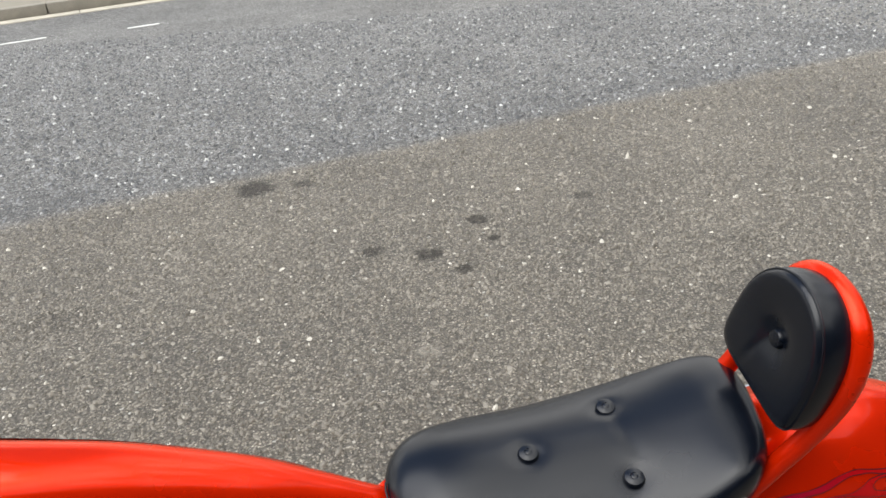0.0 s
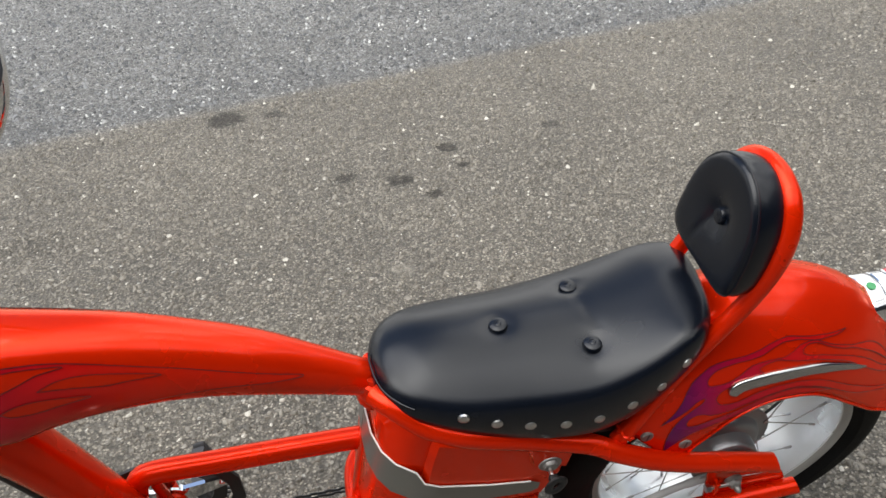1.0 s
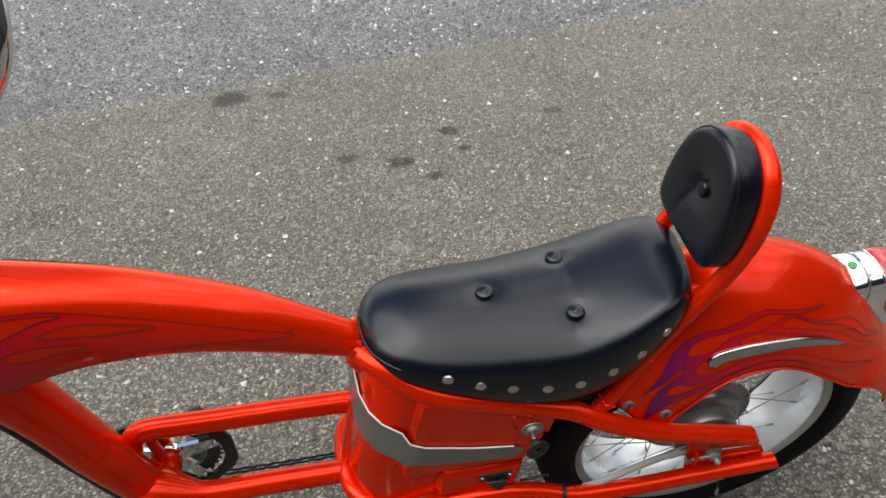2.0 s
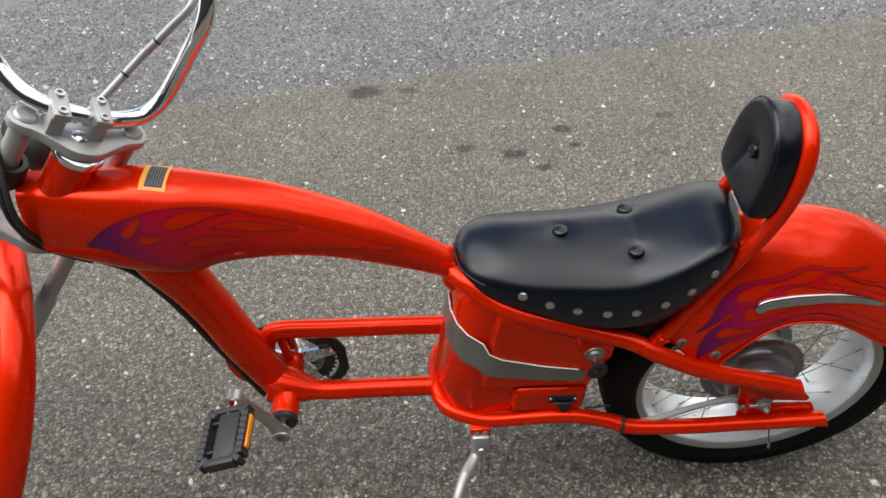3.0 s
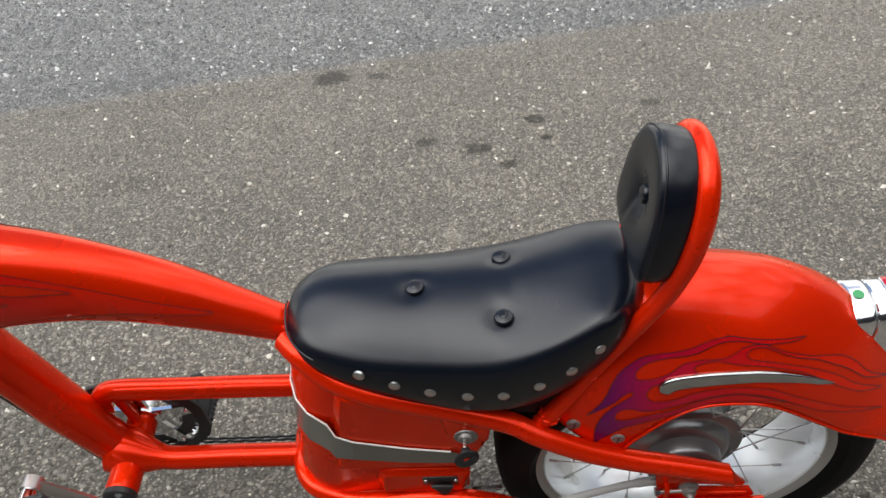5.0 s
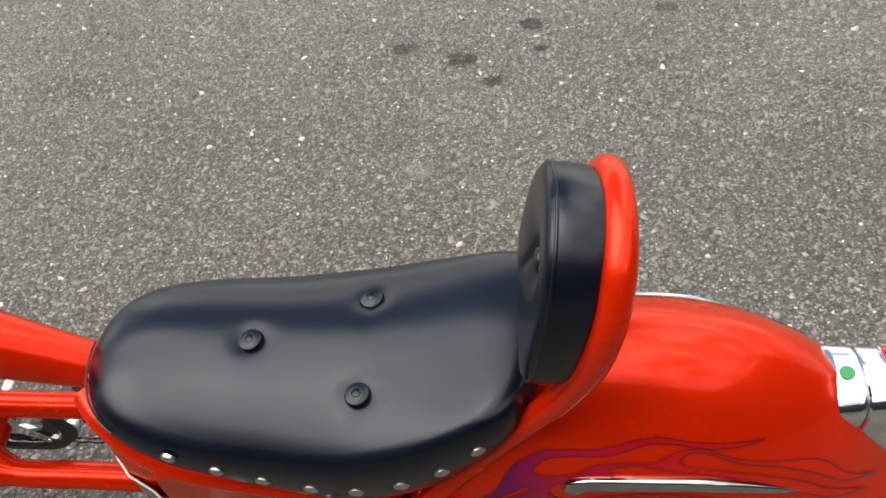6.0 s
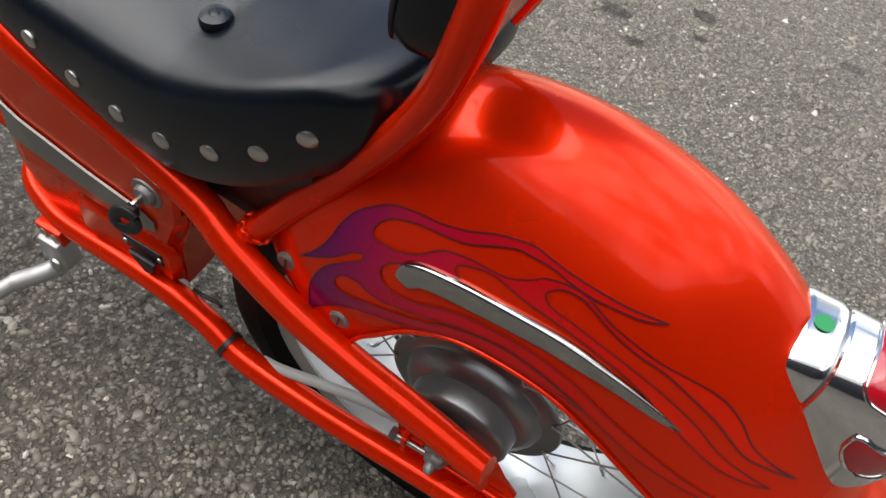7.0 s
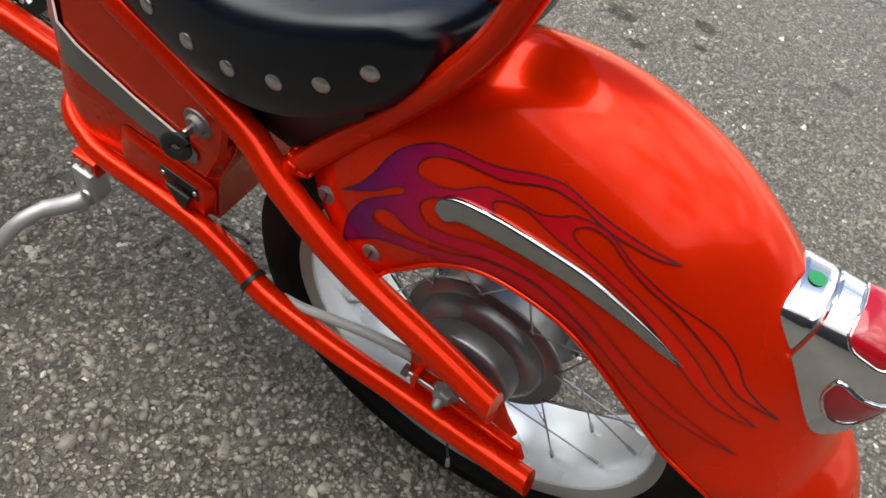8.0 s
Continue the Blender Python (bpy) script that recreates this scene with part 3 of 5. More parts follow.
for s in (-1, 1):
    up = spline([(-0.190, s * 0.036, 0.574), (-0.167, s * 0.060, 0.570), (-0.135, s * 0.080, 0.550), (-0.101, s * 0.091, 0.536), (-0.066, s * 0.095, 0.521), (0.016, s * 0.096, 0.486), (0.085, s * 0.102, 0.461), (0.126, s * 0.113, 0.441),
                 (0.182, s * 0.120, 0.411), (0.242, s * 0.122, 0.384), (0.311, s * 0.123, 0.360), (0.388, s * 0.126, 0.333)], 6)
    if s > 0:
        up = [q - np.array((0, 0.020, 0.050)) * max(0.0, min(1.0, (-0.02 - q[0]) / 0.09)) for q in up]
    part("upper_stay", sweep(bmesh.new(), up, 0.0150, 20, slant=0.70), paint, frame_part)
    lo = spline([(-0.238, 0.0, 0.262), (-0.237, s * 0.026, 0.262), (-0.231, s * 0.054, 0.260), (-0.214, s * 0.077, 0.256), (-0.182, s * 0.091, 0.252), (-0.140, s * 0.100, 0.250),
                 (-0.047, s * 0.106, 0.262), (0.012, s * 0.109, 0.262), (0.062, s * 0.113, 0.250), (0.113, s * 0.121, 0.236), (0.205, s * 0.125, 0.233), (0.305, s * 0.125, 0.233), (0.455, s * 0.126, 0.235)], 6)
    part("lower_stay", sweep(bmesh.new(), lo, 0.0140, 20, slant=0.36), paint, frame_part)
    bm = prism([(0.285, 0.345), (0.300, 0.238), (0.428, 0.238), (0.438, 0.246), (0.427, 0.268), (0.340, 0.274), (0.340, 0.288), (0.416, 0.277), (0.418, 0.286), (0.402, 0.306), (0.390, 0.328), (0.330, 0.345)], s * 0.110, s * 0.115, 0.0008, 1)
    part("dropout", bm, paint, frame_part)
    part("slot_rail", box(bmesh.new(), (0.372, s * 0.117, 0.265), (0.104, 0.006, 0.007), Matrix.Rotation(0.06, 3, "Y"), 0.002), paint, frame_part)
    part("adjuster_tab", box(bmesh.new(), (0.306, s * 0.120, 0.281), (0.006, 0.014, 0.032), None, 0.001), paint, frame_part)
    bm = bmesh.new()
    bolt_head(bm, (0.338, s * 0.116, 0.281), (0, s, 0), 0.0145, 0.006, 24)
    bolt_head(bm, (0.338, s * 0.120, 0.281), (0, s, 0), 0.0115, 0.010, 6)
    bolt_head(bm, (0.338, s * 0.126, 0.281), (0, s, 0), 0.006, 0.012, 16)
    part("axle_nut", bm, zinc, frame_part)
    bm = sweep(bmesh.new(), [(0.292, s * 0.121, 0.281), (0.330, s * 0.121, 0.281)], 0.0035, 10)
    lathe([(0, 0), (0, 0.007), (0.007, 0.007), (0.007, 0)], (0.290, s * 0.121, 0.281), (1, 0, 0), 6, bm=bm)
    part("adjuster_screw", bm, steel, frame_part)
bm = lathe([(-0.0028, 0.0142), (0.0028, 0.0142), (0.0028, 0.0158), (-0.0028, 0.0158)], (0.092, -0.1185, 0.241), (1, -0.16, -0.25), 24, True)
part("cable_tie", bm, cable_black, frame_part, "black plastic cable tie")

# ---- rear fender ----
R_IN = [(4, 0.300), (10, 0.293), (24, 0.260), (30, 0.240), (37, 0.222), (50, 0.212), (61, 0.213), (72, 0.217), (82, 0.215), (93, 0.209), (103, 0.192), (115, 0.169), (124, 0.158), (134, 0.147), (140, 0.150)]
R_TOP = [(4, 0.385), (10, 0.375), (16, 0.356), (19, 0.342), (22, 0.333), (30, 0.328), (40, 0.326), (50, 0.329), (60, 0.334), (72, 0.340), (90, 0.3465), (103, 0.3455), (115, 0.3375), (128, 0.3210), (140, 0.302)]
V_OF = [(0.0, 0.1115), (0.15, 0.1085), (0.3, 0.103), (0.45, 0.095), (0.58, 0.085), (0.7, 0.072), (0.8, 0.057), (0.88, 0.043), (0.95, 0.026), (1.0, 0.0)]
r_in, r_top = spline(R_IN, 6), spline(R_TOP, 6)
v_of = spline(V_OF, 6)


def fender_point(deg, rho, side=-1, lift=0.0):
    """A place on the fender: degrees round the axle, rho 0 at the lower edge to 1 on the crown, lifted off it."""
    a, b = table(deg, r_in), table(deg, r_top)
    flare = table(deg, [(4, 0.86), (14, 0.92), (28, 1.0)])
    r = a + (b - a) * rho
    flat = 1.0 + 0.7 * min(1.0, max(0.0, (deg - 108) / 22))
    v = table(rho ** flat, v_of) * flare * (1.0 if side < 0 else 0.87)
    slope = (table(min(1, rho + 0.02) ** flat, v_of) - table(max(0, rho - 0.02) ** flat, v_of)) / 0.04 / (b - a)
    nr, nv = -slope, 1.0
    k = math.hypot(nr, nv)
    r, v = r + lift * nr / k, v + lift * nv / k
    c, s = math.cos(radians(deg)), math.sin(radians(deg))
    return Vector((AX.x + r * c, side * v, AX.z + r * s))


def fender_rho(x, z):
    """Degrees and rho of a side-on place."""
    dx, dz = x - AX.x, z - AX.z
    deg, r = math.degrees(math.atan2(dz, dx)), math.hypot(dx, dz)
    a, b = table(deg, r_in), table(deg, r_top)
    return deg, min(max((r - a) / (b - a), 0.0), 1.0)


def on_fender(x, z, lift=0.0, side=-1):
    d, r = fender_rho(x, z)
    return fender_point(d, r, side, lift)


fender = new("rear_fender")
fender.parent = bike
tagged(fender, "broad glossy orange rear fender with painted flames")
rhos = [0, 0.08, 0.16, 0.26, 0.36, 0.46, 0.55, 0.64, 0.72, 0.79, 0.85, 0.90, 0.94, 0.97]
lanes = [(r, -1) for r in rhos] + [(1.0, -1)] + [(r, 1) for r in reversed(rhos)]
bm = bmesh.new()
grid = [[bm.verts.new(fender_point(d, r, s)) for r, s in lanes] for d in np.linspace(138, 6, 90)]
for a, b in zip(grid, grid[1:]):
    for k in range(len(lanes) - 1):
        bm.faces.new((a[k], a[k + 1], b[k + 1], b[k]))
bmesh.ops.recalc_face_normals(bm, faces=bm.faces)
shell = part("shell", bm, paint, fender)
so = shell.modifiers.new("thickness", "SOLIDIFY")
so.thickness, so.offset = 0.0022, 0.0
for s in (-1, 1):
    edge = [fender_point(d, 0.0, s) for d in np.linspace(138, 6, 90)]
    part("rolled_edge", sweep(bmesh.new(), edge, 0.0026, 8), paint, fender)

# fixing screws of the fender
for x, z in ((0.171, 0.447), (0.228, 0.423)):
    for s in (-1, 1):
        c = on_fender(x, z, 0.0, s)
        bm = bmesh.new()
        lathe([(-0.001, 0.0095), (0.002, 0.0095), (0.0035, 0.008), (0.0035, 0)], c, (0, s, 0), 24, bm=bm)
        o = part("screw", bm, zinc, fender)
        if s < 0:
            part("slot", box(bmesh.new(), c + Vector((0, -0.0036, 0)), (0.0016, 0.0012, 0.015), Matrix.Rotation(0.15, 3, "Y")), ink, o)

# chrome side trim
trim = [(0.276, 0.513), (0.287, 0.528), (0.321, 0.537), (0.36, 0.539), (0.398, 0.536), (0.44, 0.524), (0.492, 0.501)]
for s in (-1, 1):
    line = spline(trim, 8)
    bm = bmesh.new()
    rings = []
    for i, q in enumerate(line):
        f = i / (len(line) - 1)
        half = table(f, [(0, 0.003), (0.03, 0.0078), (0.1, 0.0104), (0.35, 0.0102), (0.7, 0.0082), (0.92, 0.0042), (1, 0.0008)])
        nx = line[min(i + 1, len(line) - 1)] - line[max(i - 1, 0)]
        nx = np.array((-nx[1], nx[0])) / (np.linalg.norm(nx) + 1e-9)
        ring = []
        for k in np.sin(np.linspace(-0.5, 0.5, 17) * math.pi):
            x, z = q + nx * half * k
            ring.append(bm.verts.new(on_fender(x, z, 0.0005 + (0.0032 + 0.0048 * (k + 1) / 2) * (1 - abs(k) ** 7) ** 0.5 * min(1, half / 0.008), s)))
        rings.append(ring)
    for a, b in zip(rings, rings[1:]):
        for k in range(16):
            bm.faces.new((a[k], a[k + 1], b[k + 1], b[k]))
    part("side_trim", bm, trim_chrome, fender, "chrome spear trim")


def decal(name, outline, place, mat, parent, lift, label="", rounds=5):
    """A painted patch that follows a surface: place(x, z, lift) puts a side-on point on it."""
    line = [Vector(q) for q in spline([*outline, outline[0]], rounds)[:-1]]
    count = len(line)
    x0, x1 = min(q.x for q in line), max(q.x for q in line)
    z0, z1 = min(q.y for q in line), max(q.y for q in line)
    grid = [Vector((x, z)) for x in np.arange(x0, x1, 0.008) for z in np.arange(z0, z1, 0.008)]
    found = delaunay_2d_cdt(line + grid, [(k, (k + 1) % count) for k in range(count)], [], 1, 1e-5)
    bm = bmesh.new()
    verts = [bm.verts.new(place(q.x, q.y, lift)) for q in found[0]]
    for f in found[2]:
        bm.faces.new([verts[k] for k in f])
    bmesh.ops.delete(bm, geom=[v for v in verts if not v.link_faces], context="VERTS")
    return part(name, bm, mat, parent, label, weld=False)


def pinline(name, outline, place, mat, parent, lift, width=0.0010, closed=True):
    """A thin painted line along an outline on a surface."""
    line = spline([*outline, outline[0]] if closed else outline, 8)
    bm = bmesh.new()
    rows = []
    for i, q in enumerate(line):
        d = line[min(i + 1, len(line) - 1)] - line[max(i - 1, 0)]
        d = np.array((-d[1], d[0])) / (np.linalg.norm(d) + 1e-9) * width / 2
        rows.append([bm.verts.new(place(*(q + d), lift)), bm.verts.new(place(*(q - d), lift))])
    for a, b in zip(rows, rows[1:]):
        bm.faces.new((a[0], a[1], b[1], b[0]))
    return part(name, bm, mat, parent, weld=False)


# the flame as one outline: crest, bays between the tongues, hem and forked root
CREST = [(0.186, 0.469), (0.201, 0.488), (0.211, 0.506), (0.217, 0.522), (0.226, 0.537), (0.241, 0.55), (0.256, 0.559), (0.273, 0.565), (0.29, 0.569), (0.309, 0.575), (0.325, 0.581), (0.339, 0.584), (0.352, 0.585), (0.368, 0.582), (0.383, 0.579), (0.4, 0.576), (0.416, 0.573), (0.434, 0.57), (0.445, 0.568)]
BAY_A = [(0.445, 0.568), (0.43, 0.568), (0.414, 0.57), (0.398, 0.572), (0.383, 0.575), (0.367, 0.579), (0.354, 0.58), (0.343, 0.58), (0.329, 0.576), (0.313, 0.569), (0.298, 0.565), (0.281, 0.561), (0.269, 0.557), (0.257, 0.551), (0.247, 0.542), (0.244, 0.535), (0.247, 0.53), (0.255, 0.53), (0.268, 0.534), (0.283, 0.543), (0.294, 0.553)]
RIDGE = [(0.294, 0.553), (0.302, 0.558), (0.318, 0.562), (0.334, 0.563), (0.346, 0.564), (0.359, 0.569), (0.367, 0.573), (0.382, 0.574), (0.394, 0.572), (0.405, 0.567), (0.418, 0.561), (0.436, 0.554), (0.454, 0.547), (0.472, 0.541), (0.49, 0.534), (0.505, 0.525), (0.519, 0.513), (0.533, 0.498), (0.552, 0.483), (0.575, 0.467)]
BAY_B = [(0.575, 0.467), (0.552, 0.48), (0.532, 0.491), (0.515, 0.505), (0.5, 0.517), (0.478, 0.531), (0.458, 0.542), (0.439, 0.549), (0.418, 0.558), (0.402, 0.566), (0.392, 0.57), (0.38, 0.571), (0.373, 0.568), (0.371, 0.564), (0.376, 0.56), (0.386, 0.557), (0.399, 0.554), (0.418, 0.548), (0.437, 0.541), (0.457, 0.532), (0.479, 0.52), (0.498, 0.507), (0.515, 0.493), (0.537, 0.479), (0.562, 0.464)]
BAY_C = [(0.562, 0.464), (0.545, 0.47), (0.523, 0.479), (0.499, 0.494), (0.477, 0.509), (0.457, 0.523), (0.438, 0.534), (0.418, 0.542), (0.399, 0.548), (0.381, 0.552), (0.364, 0.555), (0.347, 0.559), (0.334, 0.561), (0.32, 0.558), (0.312, 0.554), (0.311, 0.55), (0.318, 0.546), (0.329, 0.544), (0.346, 0.544), (0.366, 0.545), (0.387, 0.543), (0.409, 0.539), (0.432, 0.531), (0.457, 0.52), (0.481, 0.506)]
BAY_D = [(0.481, 0.506), (0.457, 0.515), (0.429, 0.523), (0.402, 0.531), (0.375, 0.536), (0.345, 0.538), (0.315, 0.536), (0.294, 0.533), (0.277, 0.529), (0.265, 0.522), (0.258, 0.512), (0.259, 0.505), (0.265, 0.499), (0.277, 0.5), (0.292, 0.505), (0.311, 0.516), (0.331, 0.522), (0.357, 0.524), (0.382, 0.522), (0.411, 0.514), (0.438, 0.499), (0.467, 0.483), (0.5, 0.466), (0.531, 0.453), (0.565, 0.439)]
BAY_E = [(0.565, 0.439), (0.535, 0.447), (0.501, 0.457), (0.471, 0.468), (0.445, 0.483), (0.419, 0.498), (0.393, 0.509), (0.367, 0.515), (0.344, 0.513), (0.324, 0.508), (0.304, 0.499), (0.283, 0.489), (0.267, 0.483), (0.253, 0.482), (0.242, 0.485), (0.232, 0.484), (0.224, 0.478), (0.221, 0.469), (0.226, 0.464), (0.239, 0.465), (0.258, 0.472), (0.281, 0.481), (0.302, 0.492), (0.321, 0.504), (0.341, 0.511), (0.366, 0.513), (0.389, 0.508), (0.409, 0.501), (0.427, 0.493)]
HEM = [(0.427, 0.493), (0.403, 0.497), (0.376, 0.5), (0.345, 0.501), (0.317, 0.491), (0.288, 0.474), (0.256, 0.459), (0.231, 0.447), (0.212, 0.429), (0.198, 0.413)]
ROOT = [(0.198, 0.413), (0.197, 0.432), (0.199, 0.451), (0.206, 0.47), (0.216, 0.484), (0.231, 0.498), (0.24, 0.506), (0.242, 0.512), (0.237, 0.511), (0.23, 0.506), (0.22, 0.495), (0.204, 0.482), (0.186, 0.469)]
EDGES = [CREST, BAY_A, RIDGE, BAY_B, BAY_C, BAY_D, BAY_E, HEM, ROOT]
FLAME = [tuple(q) for edge in EDGES for q in spline(edge, 4)[:-1]]
flame_mat = flame_paint("fender_flame_paint", 0.165, 0.47)
for s in (-1, 1):
    put = lambda x, z, lift, s=s: on_fender(x, z, lift, s)
    o = decal("flame", FLAME, put, flame_mat, fender, 0.0018, "airbrushed flame fading from violet to red", 1)
    for edge in EDGES:
        pinline("outline", edge, put, outline_ink, o, 0.0023, 0.0009, False)

# ---- tail lamp on the fender ----
lamp = new("tail_lamp")
lamp.parent = bike
tagged(lamp, "chrome tail lamp with two dark red lenses")


LAMP_X = 0.521


def hood(d, a, lift=0.0):
    """The lamp's chrome hood: d metres along it from its front edge, a round it from flank to flank."""
    dome = math.sqrt(max(0.0, 1 - max(0.0, (d - 0.068) / 0.0535) ** 2))
    top = 0.512 + (table(d, [(0, 0.5545), (0.03, 0.5575), (0.068, 0.5590), (0.121, 0.5590)]) - 0.512) * dome
    low = table(d, [(0, 0.527), (0.02, 0.514), (0.05, 0.487), (0.075, 0.460), (0.085, 0.449), (0.095, 0.447), (0.105, 0.453), (0.113, 0.466), (0.119, 0.485), (0.1215, 0.505)])
    half = table(d, [(0, 0.0375), (0.05, 0.0385), (0.068, 0.0385), (0.121, 0.0385)]) * (0.05 + 0.95 * dome)
    foot = table(d, [(0, 0.0385), (0.05, 0.0425), (0.068, 0.0430), (0.121, 0.0430)]) * (0.05 + 0.95 * dome)
    c, q = math.cos(a), max(0.0, math.sin(a))
    rise = q ** 0.46
    y = math.copysign(abs(c) ** 0.46, c)
    return Vector((LAMP_X + d, -y * (foot + (half - foot) * rise + lift), low + (top + lift - low) * rise - 0.006 * (1 - (1 - abs(y)) ** 0.8) * rise))


def hood_piece(d0, d1, lift, n):
    bm = bmesh.new()
    angles = [math.pi * k / 56 for k in range(57)]
    rows = [[bm.verts.new(hood(d, a, lift if 0 < k < n - 1 or d == 0.121 else lift - 0.0012)) for a in angles] for k, d in enumerate(np.linspace(d0, d1, n))]
    for a, b in zip(rows, rows[1:]):
        for k in range(56):
            bm.faces.new((a[k], a[k + 1], b[k + 1], b[k]))
    bm.faces.new(rows[0])
    bm.faces.new(rows[-1])
    return bm


part("liner", hood_piece(0.003, 0.098, -0.003, 12), hub_grey, lamp)
part("front_hood", hood_piece(0.0, 0.0275, 0.0, 9), lamp_chrome, lamp, "chrome front hood")
part("housing", hood_piece(0.0295, 0.121, 0.0, 60), lamp_chrome, lamp, "chrome housing")


def lens(d0, d1, a0, a1, lift):
    """A rounded window on the hood and its rim."""
    def spot(p, q, up):
        d, a = (d0 + d1) / 2 + (d1 - d0) / 2 * p, (a0 + a1) / 2 + (a1 - a0) / 2 * q
        return hood(d, a, up)

    def round_at(k, w):
        return (k * math.copysign(abs(math.cos(w)) ** 0.55, math.cos(w)), k * math.copysign(abs(math.sin(w)) ** 0.55, math.sin(w)))

    bm = bmesh.new()
    rings = [[bm.verts.new(spot(*round_at(k, w), lift * (1 - k ** 4) + 0.0008)) for w in np.linspace(0, 2 * math.pi, 48, endpoint=False)] for k in np.linspace(0.02, 1, 9)]
    for a, b in zip(rings, rings[1:]):
        for k in range(48):
            bm.faces.new((a[k], a[(k + 1) % 48], b[(k + 1) % 48], b[k]))
    bm.faces.new(rings[0])
    o = part("lens", bm, red_lens, lamp, "dark red lens")
    part("rim", sweep(bmesh.new(), [spot(*round_at(1.0, w), 0.001) for w in np.linspace(0, 2 * math.pi, 49)], 0.0015, 8, caps=False), chrome, o)


lens(0.049, 0.090, 0.80, math.pi - 0.80, 0.0025)
lens(0.066, 0.114, 0.045, 0.33, 0.002)
lens(0.066, 0.114, math.pi - 0.33, math.pi - 0.045, 0.002)
g = hood(0.014, math.pi / 2, 0.0)
part("sticker", lathe([(0, 0.0068), (0.0006, 0.0068), (0.0006, 0)], g, (-0.08, 0, 1), 24), green_foil, lamp, "round green sticker")

# ---- wheels ----
def wheel(name, centre, axis, radius, rim_r, half, label, spokes, hub_profile, flange, flange_v, hub_shift=(0, 0, 0), depth=0.030, swell=1.06):
    """A spoked wheel: tyre, rim, hub, spokes."""
    w = new(name)
    w.parent = bike
    tagged(w, label)
    t = half * swell
    wall = radius - rim_r
    tyre = [(-half * 0.92, rim_r - 0.006), (-t * 0.99, rim_r + wall * 0.18), (-t * 1.02, rim_r + wall * 0.42), (-t * 0.94, rim_r + wall * 0.70), (-t * 0.80, rim_r + wall * 0.88), (-t * 0.5, rim_r + wall * 0.97), (0, radius),
            (t * 0.5, rim_r + wall * 0.97), (t * 0.80, rim_r + wall * 0.88), (t * 0.94, rim_r + wall * 0.70), (t * 1.02, rim_r + wall * 0.42), (t * 0.99, rim_r + wall * 0.18), (half * 0.92, rim_r - 0.006)]
    part("tyre", lathe(tyre, centre, axis, 96), rubber, w, "black tyre")
    well = rim_r - depth
    rim = [(-half, rim_r), (-half, rim_r - 0.004), (-half * 0.93, rim_r - 0.010), (-half * 0.90, rim_r - 0.014), (-half * 0.5, well), (half * 0.5, well), (half * 0.90, rim_r - 0.014), (half * 0.93, rim_r - 0.010), (half, rim_r - 0.004), (half, rim_r), (half * 0.9, rim_r - 0.005),
           (half * 0.5, well + 0.006), (-half * 0.5, well + 0.006), (-half * 0.9, rim_r - 0.005)]
    rim_ob = part("rim", lathe(rim, centre, axis, 96, True), rim_white, w, "wide silver-white rim")
    part("rim_edge", lathe([(-half - 0.001, rim_r + 0.001), (-half - 0.001, rim_r - 0.004), (-half * 0.93, rim_r - 0.0112), (-half * 0.88, rim_r - 0.0145)], centre, axis, 96), rim_edge, rim_ob)
    part("hub", lathe(hub_profile, Vector(centre) + Vector(hub_shift), axis, 64), hub_grey, w, "grey hub")
    ax = Vector(axis).normalized()
    x = ax.orthogonal().normalized()
    y = ax.cross(x)
    c = Vector(centre)
    for k in range(spokes):
        side = -1 if k % 2 else 1
        a = 2 * math.pi * (k + 0.25) / spokes
        b = a + (0.55 if (k // 2) % 2 else -0.55)
        p0 = c + ax * side * flange_v + (x * math.cos(b) + y * math.sin(b)) * flange
        p1 = c + ax * side * half * 0.38 + (x * math.cos(a) + y * math.sin(a)) * (well + 0.001)
        m = p1 + (p0 - p1).normalized() * 0.014
        bm = sweep(bmesh.new(), [p0, m], 0.0011, 6)
        sweep(bm, [m, p1], 0.0023, 6)
        part("spoke", bm, steel, w)
    return w


hub_rows = [(-0.106, 0), (-0.106, 0.009), (-0.094, 0.010), (-0.094, 0.018), (-0.0915, 0.019), (-0.0915, 0.046), (-0.089, 0.0515), (-0.085, 0.054), (-0.066, 0.0555), (-0.0645, 0.0600), (-0.062, 0.0665), (-0.056, 0.0715), (-0.049, 0.0740), (-0.0475, 0.0765), (-0.049, 0.0915), (-0.0470, 0.0930),
            (-0.0440, 0.0925), (-0.0425, 0.075), (-0.040, 0.0735), (0.008, 0.0735), (0.0095, 0.0765), (0.011, 0.0915), (0.014, 0.0925), (0.016, 0.0910), (0.017, 0.075), (0.034, 0.065), (0.045, 0.030), (0.100, 0.012), (0.100, 0)]
rear = wheel("rear_wheel", AX + Vector((0.002, -0.020, -0.002)), (0, 1, 0), 0.274, 0.2145, 0.058, "wide spoked rear wheel with a grey hub motor", 36, hub_rows, 0.086, 0.030, (0.001, 0.020, 0.0), 0.020, 1.24)
part("axle", lathe([(-0.120, 0), (-0.120, 0.006), (0.120, 0.006), (0.120, 0)], AX, steps=20), zinc, rear)
part("motor_cable", tube([(0.335, -0.096, 0.282), (0.300, -0.104, 0.284), (0.250, -0.108, 0.278), (0.200, -0.111, 0.262), (0.155, -0.113, 0.244), (0.130, -0.112, 0.236)], [0.0075] * 6 + [0.0066] * 8 + [0.0056] * 27, sides=12), cable_grey, rear, "grey motor cable")
part("loose_wire", tube([(0.361, -0.122, 0.226), (0.362, -0.1265, 0.210), (0.367, -0.128, 0.185), (0.372, -0.128, 0.166)], 0.0013, 6, 8), cable_black, frame_part, "thin black wire end under the lower stay")
